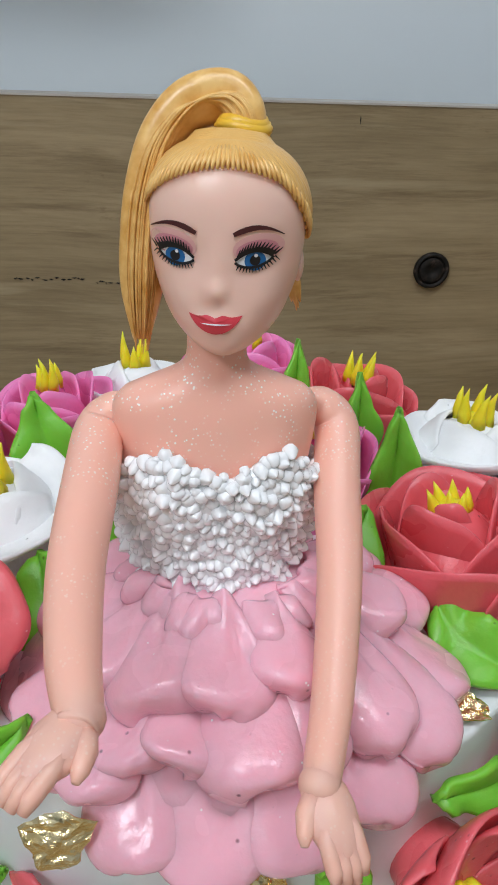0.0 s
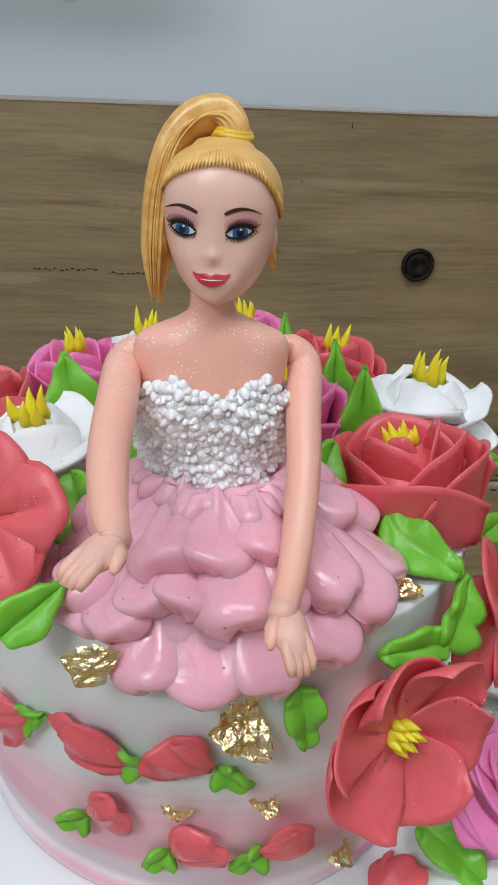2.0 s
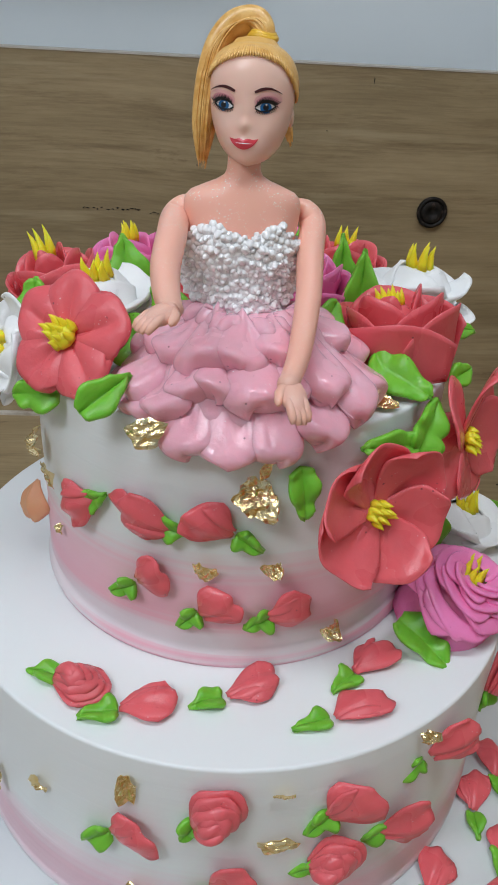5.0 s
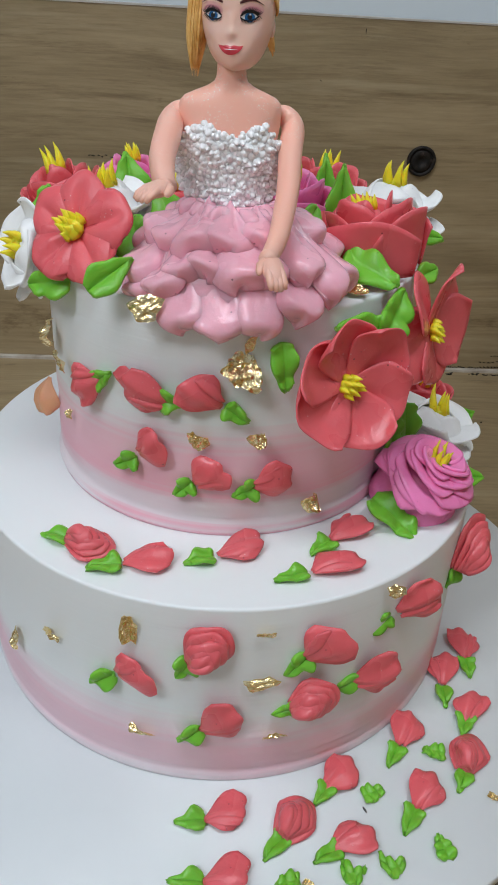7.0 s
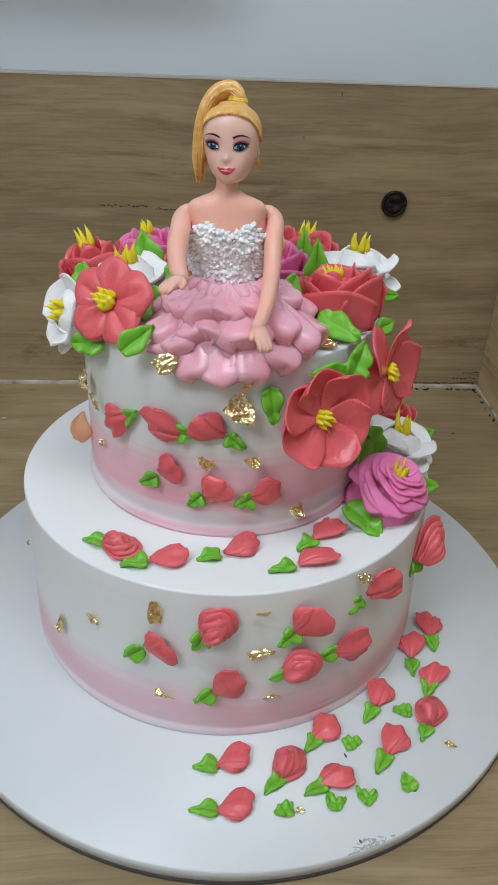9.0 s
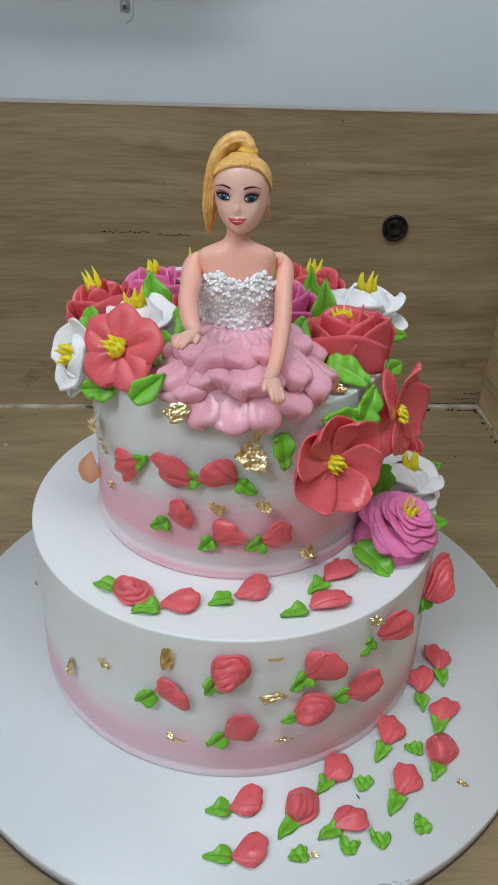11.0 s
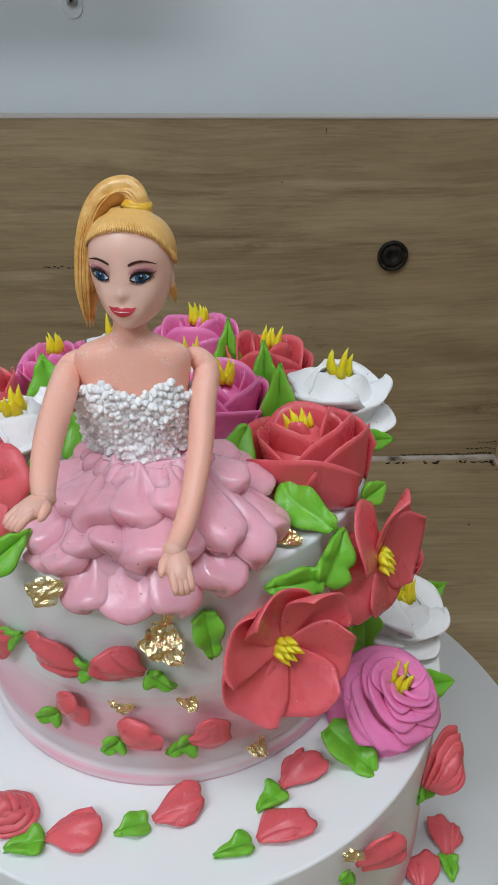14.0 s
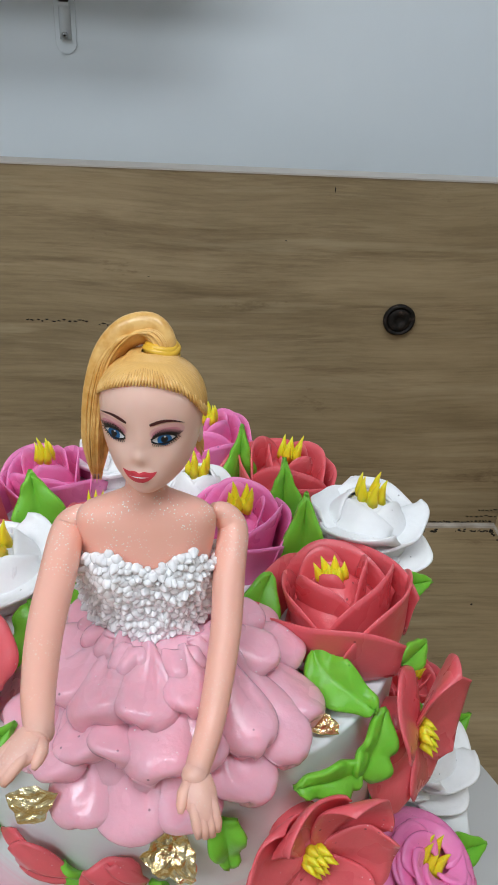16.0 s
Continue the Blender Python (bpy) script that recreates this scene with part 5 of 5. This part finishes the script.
rng = random.Random(77)
bits = []
for row in range(26):
    z = 0.2335 + row * 0.0016
    for k in range(42):
        deg = -104 + 5.05 * k + (2.5 if row % 2 else 0) + rng.uniform(-2.2, 2.2)
        x = math.sin(math.radians(deg))
        top = 0.2688 + 0.0044 * math.exp(-((abs(x) - 0.50) / 0.28) ** 2) - 0.018 * max(0, abs(x) - 0.78)
        low = 0.2318 + 0.0192 * abs(x) ** 1.6
        if not low < z < top:
            continue
        p, n = torso_at(deg, z + rng.uniform(-0.0008, 0.0008), 0.0018 + rng.uniform(-0.0004, 0.0006))
        p = p + n * bust(x, z)
        n = (n + Vector((rng.uniform(-0.35, 0.35), 0, rng.uniform(-0.35, 0.35)))).normalized()
        r, peak, turn, lobe = rng.uniform(0.0009, 0.0017), rng.choice((0.0, 0.2, 0.5, 0.9)), rng.uniform(0, 6.28), rng.uniform(0.03, 0.14)
        geo = ball((0, 0, 0), (r, r, r * 0.75), 12, 8)
        tipped = []
        for a, b, c in geo[0]:
            up = max(0, c / (r * 0.75))
            star = (1 + lobe * math.cos(5 * math.atan2(b, a) + turn)) * (1 - 0.18 * up * up)
            tipped.append((a * star, b * star, c + r * peak * up ** 3))
        bits.append(moved((tipped, geo[1]), facing(p, n, rng.uniform(0, 90))))


def bodice_shell(u, v):
    deg = -100 + 200 * u
    x = math.sin(math.radians(deg))
    top = 0.2678 + 0.0044 * math.exp(-((abs(x) - 0.50) / 0.28) ** 2) - 0.018 * max(0, abs(x) - 0.78)
    low = 0.2332 + 0.0192 * abs(x) ** 1.6
    z = low + (top - low) * v
    p, n = torso_at(deg, z, 0.0011)
    return tuple(p + n * bust(x, z))


bodice = thing("icing_bodice", pose(0, 0, 0), "white pearly cream bodice of tiny piped stars on the doll", "icing bodice")
part("shell", sheet(bodice_shell, 30, 12, 0.0024), PEARL, bodice)
tagged(part("star_piping", join(*bits), PEARL, bodice), kind="stuff")


# ---- the doll: one mesh ----
HX, HY, HZ = -0.0010, -0.0425, 0.3045
doll_geo = []


HEAD = pose(HX + 0.0015, HY + 0.0040, 0.2884, -4, 0, -7) @ pose(-HX, -HY, -0.2900)


def add(geo, slot, head=True):
    """Parts of the head follow its small turn and tilt."""
    doll_geo.append((moved(geo, HEAD) if head else geo, slot))


def dense(rows):
    """Rows of numbers that begin with a height, smoothed and filled in."""
    return smooth_line(rows, 8).T


def head_row(z):
    """Half width, half front depth and half back depth of the head at a height."""
    return [float(np.interp(z, HEAD_ROWS[0], HEAD_ROWS[k])) for k in (1, 2, 3)]


# height, half width, front depth, back depth
HEAD_ROWS = dense([(0.2900, 0.0014, 0.0075, 0.0005), (0.2909, 0.0044, 0.0098, 0.0020), (0.2926, 0.0068, 0.0110, 0.0040), (0.2952, 0.0089, 0.0113, 0.0070), (0.2984, 0.0104, 0.0111, 0.0098), (0.3025, 0.0117, 0.0110, 0.0115),
                   (0.3070, 0.0124, 0.0111, 0.0124), (0.3120, 0.0125, 0.0112, 0.0126), (0.3160, 0.0116, 0.0105, 0.0116), (0.3195, 0.0094, 0.0086, 0.0092), (0.3219, 0.0058, 0.0052, 0.0056), (0.3230, 0.0010, 0.0010, 0.0010)])


def head_y(x, z, out=0.0):
    """The face's y at x (from the middle) and z."""
    w, f, _ = head_row(z)
    s = max(0.0, 1 - (x / w) ** 2) ** 0.5
    nose = 0.0013 * math.exp(-((x + 0.0010) / 0.0014) ** 2) * math.exp(-((z - 0.3012) / 0.0017) ** 2) + 0.0006 * math.exp(-((x + 0.0010) / 0.0015) ** 2) * math.exp(-((z - 0.3050) / 0.0032) ** 2)
    lips = 0.0008 * math.exp(-((x + 0.0013) / 0.0036) ** 2) * math.exp(-((z - 0.2962) / 0.0016) ** 2)
    cheek = sum(0.0006 * math.exp(-((x - e * 0.0062) / 0.0030) ** 2) * math.exp(-((z - 0.2995) / 0.0032) ** 2) for e in (-1, 1))
    socket = sum(0.0005 * math.exp(-((x - e * 0.0058) / 0.0030) ** 2) * math.exp(-((z - 0.3062) / 0.0022) ** 2) for e in (-1, 1))
    return HY - f * s - nose - lips - cheek + socket - out


verts, faces = [], []
NZ, NA = 60, 72
for j in range(NZ + 1):
    z = 0.2900 + (0.3230 - 0.2900) * j / NZ
    w, f, b = head_row(z)
    for i in range(NA):
        a = 2 * math.pi * i / NA
        x = w * math.sin(a)
        y = head_y(x, z) if math.cos(a) > 0 else HY - b * math.cos(a)
        verts.append((HX + x, y, z))
for j in range(NZ):
    for i in range(NA):
        l = (i + 1) % NA
        faces.append((j * NA + i, j * NA + l, (j + 1) * NA + l, (j + 1) * NA + i))
faces += [tuple(reversed(range(NA))), tuple(NZ * NA + i for i in range(NA))]
add((verts, faces), 1)

# body and neck
verts, faces = [], []
rows = np.linspace(0.236, 0.298, 40)
for z in rows:
    for i in range(40):
        a = 9.0 * i
        p, _ = torso_at(a, z)
        verts.append(tuple(p))
for j in range(len(rows) - 1):
    for i in range(40):
        l = (i + 1) % 40
        faces.append((j * 40 + i, j * 40 + l, (j + 1) * 40 + l, (j + 1) * 40 + i))
add((verts, faces), 0, False)

# arms: place and radius
left = smooth_line([(-0.0160, -0.0372, 0.2768, 0.0020), (-0.0192, -0.0374, 0.2748, 0.0036), (-0.0217, -0.0394, 0.2717, 0.0045), (-0.0222, -0.0530, 0.2695, 0.0047), (-0.0231, -0.0690, 0.2652, 0.0044), (-0.0220, -0.0845, 0.2628, 0.0038), (-0.0204, -0.0935, 0.2618, 0.0031), (-0.0206, -0.0955, 0.2615, 0.0028)], 6)
right = smooth_line([(0.0160, -0.0358, 0.2764, 0.0020), (0.0193, -0.0352, 0.2744, 0.0035), (0.0219, -0.0370, 0.2705, 0.0042), (0.0208, -0.0460, 0.2640, 0.0043), (0.0197, -0.0590, 0.2535, 0.0040), (0.0163, -0.0755, 0.2428, 0.0035), (0.0127, -0.0875, 0.2389, 0.0030), (0.0128, -0.0895, 0.2383, 0.0027)], 6)
for line in (left, right):
    add(tube([p[:3] for p in line], [p[3] for p in line], 18), 0, False)


def hand(wrist, ahead, across, size):
    """A small moulded hand: palm and four fingers in one flat piece, the thumb held off."""
    w, f, s = Vector(wrist), Vector(ahead).normalized(), Vector(across).normalized()
    n = s.cross(f).normalized()
    if n.z < 0:
        n = -n
    m = Matrix((s, f, n)).transposed().to_4x4()
    add(ball(tuple(w), (size * 0.335, size * 0.335, size * 0.325), 16, 12), 0, False)
    m.translation = w + f * size * 0.42
    add(moved(ball((0, 0, 0), (size * 0.42, size * 0.72, size * 0.25), 18, 12), m), 0, False)
    for k in range(4):
        o = (k - 1.5) * size * 0.15
        tip = 1.42 - 0.07 * abs(k - 1.6)
        pts = [w + f * size * 0.35 + s * o * 0.8 + n * size * 0.08, w + f * size * 0.8 + s * o + n * size * 0.05, w + f * size * 1.15 + s * o * 1.05 - n * size * 0.04, w + f * size * tip + s * o * 1.05 - n * size * 0.16]
        add(tube(pts, [size * 0.13, size * 0.145, size * 0.135, size * 0.08], 10), 0, False)
    pts = [w + f * size * 0.10 - s * size * 0.10, w + f * size * 0.34 - s * size * 0.38, w + f * size * 0.56 - s * size * 0.50, w + f * size * 0.70 - s * size * 0.56]
    add(tube(pts, [size * 0.22, size * 0.18, size * 0.13, size * 0.06], 12), 0, False)


hand((-0.0200, -0.0940, 0.2616), (-0.62, -0.78, -0.10), (-0.78, 0.62, 0.10), 0.0090)
hand((0.0122, -0.0885, 0.2386), (0.26, -0.84, -0.42), (0.93, 0.34, 0.0), 0.0096)


def decal(points, slot, out):
    """A closed outline (x, z from the head's middle) laid on the face as a thin painted patch."""
    n = len(points)
    cx, cz = sum(p[0] for p in points) / n, sum(p[1] for p in points) / n
    v = []
    for ring in (0.0, 0.5, 1.0):
        for x, z in points:
            X, Z = cx + (x - cx) * ring, cz + (z - cz) * ring
            v.append((HX + X, head_y(X, HZ + Z, out), HZ + Z))
    f = []
    for r in (0, 1):
        for k in range(n):
            l = (k + 1) % n
            f.append((r * n + k, r * n + l, (r + 1) * n + l, (r + 1) * n + k))
    add((v, f), slot)


def oval(cx, cz, a, b, turn=0.0, n=22):
    c, s = math.cos(math.radians(turn)), math.sin(math.radians(turn))
    return [(cx + a * math.cos(t) * c - b * math.sin(t) * s, cz + a * math.cos(t) * s + b * math.sin(t) * c) for t in (2 * math.pi * k / n for k in range(n))]


def ribbon(pts, widths, slot, out):
    v, f = [], []
    for k, ((x, z), w) in enumerate(zip(pts, widths)):
        (xa, za), (xb, zb) = pts[max(0, k - 1)], pts[min(len(pts) - 1, k + 1)]
        size = math.hypot(xb - xa, zb - za) or 1.0
        nx, nz = -(zb - za) / size * w, (xb - xa) / size * w
        v += [(HX + x + nx, head_y(x + nx, HZ + z + nz, out), HZ + z + nz), (HX + x - nx, head_y(x - nx, HZ + z - nz, out), HZ + z - nz)]
    for k in range(len(pts) - 1):
        f.append((2 * k, 2 * k + 1, 2 * k + 3, 2 * k + 2))
    add((v, f), slot)


for e in (-1, 1):
    ex, ez = e * 0.0060 - 0.0013, 0.0013
    decal(oval(ex + e * 0.0006, ez + 0.0021, 0.0039, 0.0021, e * 8), 11, 0.00010)
    decal(oval(ex + e * 0.0004, ez + 0.0018, 0.0032, 0.0015, e * 8), 5, 0.00016)
    ts = np.linspace(-1, 1, 13)
    lid = [(ex + e * t * 0.0029, ez + 0.00112 * (1 - t * t) + 0.0004 * (t + 1)) for t in ts]
    under = [(ex + e * t * 0.0029, ez - 0.00112 * (1 - t * t) ** 0.8 + 0.0004 * (t + 1)) for t in ts[::-1]]
    decal(lid + under[1:-1], 3, 0.00022)
    decal(oval(ex + e * 0.0001, ez + 0.0002, 0.00160, 0.00145), 2, 0.00032)
    decal(oval(ex + e * 0.0001, ez + 0.0003, 0.00080, 0.00080, 0, 14), 4, 0.00042)
    decal(oval(ex + 0.0002, ez + 0.0010, 0.00028, 0.00028, 0, 10), 3, 0.00052)
    ribbon([(x, z + 0.0003) for x, z in lid], np.interp(ts, [-1, 0.4, 1], [0.00020, 0.00044, 0.00054]), 4, 0.00045)
    ribbon(under, [0.00020] * 13, 4, 0.00040)
    for k in range(14):
        t = -0.80 + 0.143 * k
        x, z = ex + e * t * 0.0029, ez + 0.0003 + 0.0013 * (1 - min(1, t * t)) + 0.0004 * (t + 1)
        ribbon([(x - 0.00012, z), (x + e * (0.0002 + 0.0009 * max(0, t)), z + 0.0011 - 0.0002 * max(0, t))], [0.00020, 0.00005], 4, 0.0005)
        x, z = ex + e * t * 0.0029, ez - 0.00120 * (1 - min(1, t * t)) ** 0.8 + 0.0004 * (t + 1)
        ribbon([(x, z), (x + e * (0.0001 + 0.0006 * t), z - 0.0007)], [0.00014, 0.00005], 4, 0.0004)
    brow = [(ex + e * (-0.0032 + 0.0076 * t), ez + 0.0034 + 0.0019 * math.sin(math.pi * (0.10 + 0.74 * t)) - 0.0004 * t) for t in np.linspace(0, 1, 9)]
    ribbon(brow, [0.00030, 0.00040, 0.00042, 0.00040, 0.00034, 0.00027, 0.00020, 0.00013, 0.00006], 6, 0.0002)
LZ = -0.0079
mouth_top = [(-0.0010 + 0.0042 * t, LZ + 0.0006 + 0.0005 * math.exp(-((abs(t) - 0.28) * 4) ** 2) + 0.0006 * t * t) for t in np.linspace(-1, 1, 17)]
mouth_low = [(-0.0010 + 0.0042 * t, LZ + 0.0006 - 0.0024 * (1 - t * t) ** 0.75 + 0.0006 * t * t) for t in np.linspace(1, -1, 17)]
decal(mouth_top + mouth_low[1:-1], 7, 0.0002)
teeth = [(-0.0009 + 0.0025 * t, LZ - 0.0001 + 0.00010 * (1 - t * t)) for t in np.linspace(-1, 1, 7)] + [(-0.0009 + 0.0025 * t, LZ - 0.0001 - 0.00014 * (1 - t * t)) for t in np.linspace(0.8, -0.8, 6)]
decal(teeth, 3, 0.0004)
for e in (-1, 1):
    add(ball((HX + e * 0.0118, HY + 0.0008, 0.3035), (0.0009, 0.0018, 0.0028), 10, 8), 1)

# hair cap, combed up to the band, with a scalloped edge
verts, faces = [], []
NA, NR = 144, 16
for i in range(NA):
    deg = 360 * i / NA
    a = math.radians(deg)
    front = (1 + math.cos(a)) / 2
    low = 0.2965 + 0.0226 * front ** 0.62 if front > 0.45 else 0.2965 + 0.0226 * 0.45 ** 0.62 * (front / 0.45) ** 0.6
    if math.sin(a) > 0 and 0.3 < front < 0.85:
        low -= 0.0030 * math.sin(math.pi * (front - 0.3) / 0.55)
    scal = 0.00016 * math.cos(deg * math.pi / 180 * 48)
    for k in range(NR + 1):
        t = k / NR
        z = low + (0.3229 - low) * (1 - (1 - t) ** 1.5) + (scal if k < 3 else 0)
        w, f, b = head_row(z)
        grow = 0.0009 * min(1, t * 6 + 0.12) + scal * (1 - t)
        d = f if math.cos(a) > 0 else b
        verts.append((HX + (w + grow) * math.sin(a), HY - (d + grow) * math.cos(a), z + (0.0010 if k > NR - 3 else 0)))
for i in range(NA):
    l = (i + 1) % NA
    for k in range(NR):
        faces.append((i * (NR + 1) + k, l * (NR + 1) + k, l * (NR + 1) + k + 1, i * (NR + 1) + k + 1))
add((verts, faces), 10)
# rooted tufts along the hairline
for i in range(52):
    a = math.radians(-104 + 208 * i / 51)
    front = (1 + math.cos(a)) / 2
    low = 0.2965 + 0.0226 * front ** 0.62
    if math.sin(a) > 0 and 0.3 < front < 0.85:
        low -= 0.0030 * math.sin(math.pi * (front - 0.3) / 0.55)
    pts, rad = [], []
    for k, t in enumerate((0.0, 0.35, 0.7, 1.0)):
        z = low - 0.0003 + 0.0030 * t
        w, f, b = head_row(z)
        d = f if math.cos(a) > 0 else b
        pts.append((HX + (w + 0.0007) * math.sin(a), HY - (d + 0.0007) * math.cos(a), z))
        rad.append((0.00022, 0.00036, 0.00034, 0.00010)[k])
    add(tube(pts, rad, 8), 8)
# band and pony tail
TX, TY, TZ = 0.0010, -0.0400, 0.3232
for dz, r in ((0.0, 0.0033), (0.0013, 0.0031), (-0.0011, 0.0035), (0.0006, 0.0036)):
    ring = [(TX + r * math.cos(t), TY + r * math.sin(t), TZ + dz + 0.0004 * math.sin(2 * t)) for t in np.linspace(0, 2 * math.pi, 28)]
    add(tube(ring, [0.00105] * 28, 8, cap=False), 9)
tail = smooth_line([(0.0014, -0.0400, 0.3215, 0.0026), (0.0010, -0.0390, 0.3256, 0.0029), (-0.0020, -0.0380, 0.3280, 0.0031), (-0.0074, -0.0384, 0.3266, 0.0031), (-0.0116, -0.0396, 0.3215, 0.0030), (-0.0138, -0.0408, 0.3140, 0.0030), (-0.0147, -0.0416, 0.3060, 0.0030), (-0.0151, -0.0420, 0.2985, 0.0027), (-0.0154, -0.0420, 0.2900, 0.0012)], 6)
add(tube([p[:3] for p in tail], [p[3] * 0.94 for p in tail], 16, 1.45), 8)
rng = random.Random(5)
for k in range(130):
    a, q = 2 * math.pi * k / 130, rng.uniform(0.84, 1.0)
    pts, rad = [], []
    grow = rng.uniform(0.9, 1.12)
    end = len(tail) - rng.randint(0, 5)
    for s, p in enumerate(tail[:end]):
        g = grow if s > 14 else 1
        pts.append((p[0] + p[3] * q * g * math.cos(a) * 0.9, p[1] + p[3] * q * g * math.sin(a) * 1.45, p[2] + (0.35 * p[3] * math.cos(a) if s < 30 else 0) - 0.0003 * (s > 40) * (s - 40)))
        rad.append(0.00025 if s < end - 8 else 0.00025 * (end - s) / 8)
    add(tube(pts, rad, 5), 8)
for k in range(5):
    x = HX + 0.0112 + 0.0003 * k
    add(tube([(x - 0.002, HY + 0.004, 0.305), (x - 0.0005, HY + 0.004, 0.299), (x + 0.0003 * (k % 3), HY + 0.0035, 0.2965 - 0.0005 * (k % 4))], [0.0012, 0.0008, 0.0001], 6), 8)

verts, faces, index = [], [], []
for (v, f), slot in doll_geo:
    k = len(verts)
    verts += [tuple(p) for p in v]
    faces += [tuple(i + k for i in q) for q in f]
    index += [slot] * len(f)
doll = mesh_ob("doll", verts, faces, [SKIN, FACE, EYE_BLUE, EYE_WHITE, INK, LID, BROWN, LIPS, HAIR, BAND, CAP, LID_SOFT], index)
tagged(doll, "small plastic doll with a blonde pony tail in cream skirt", "doll")
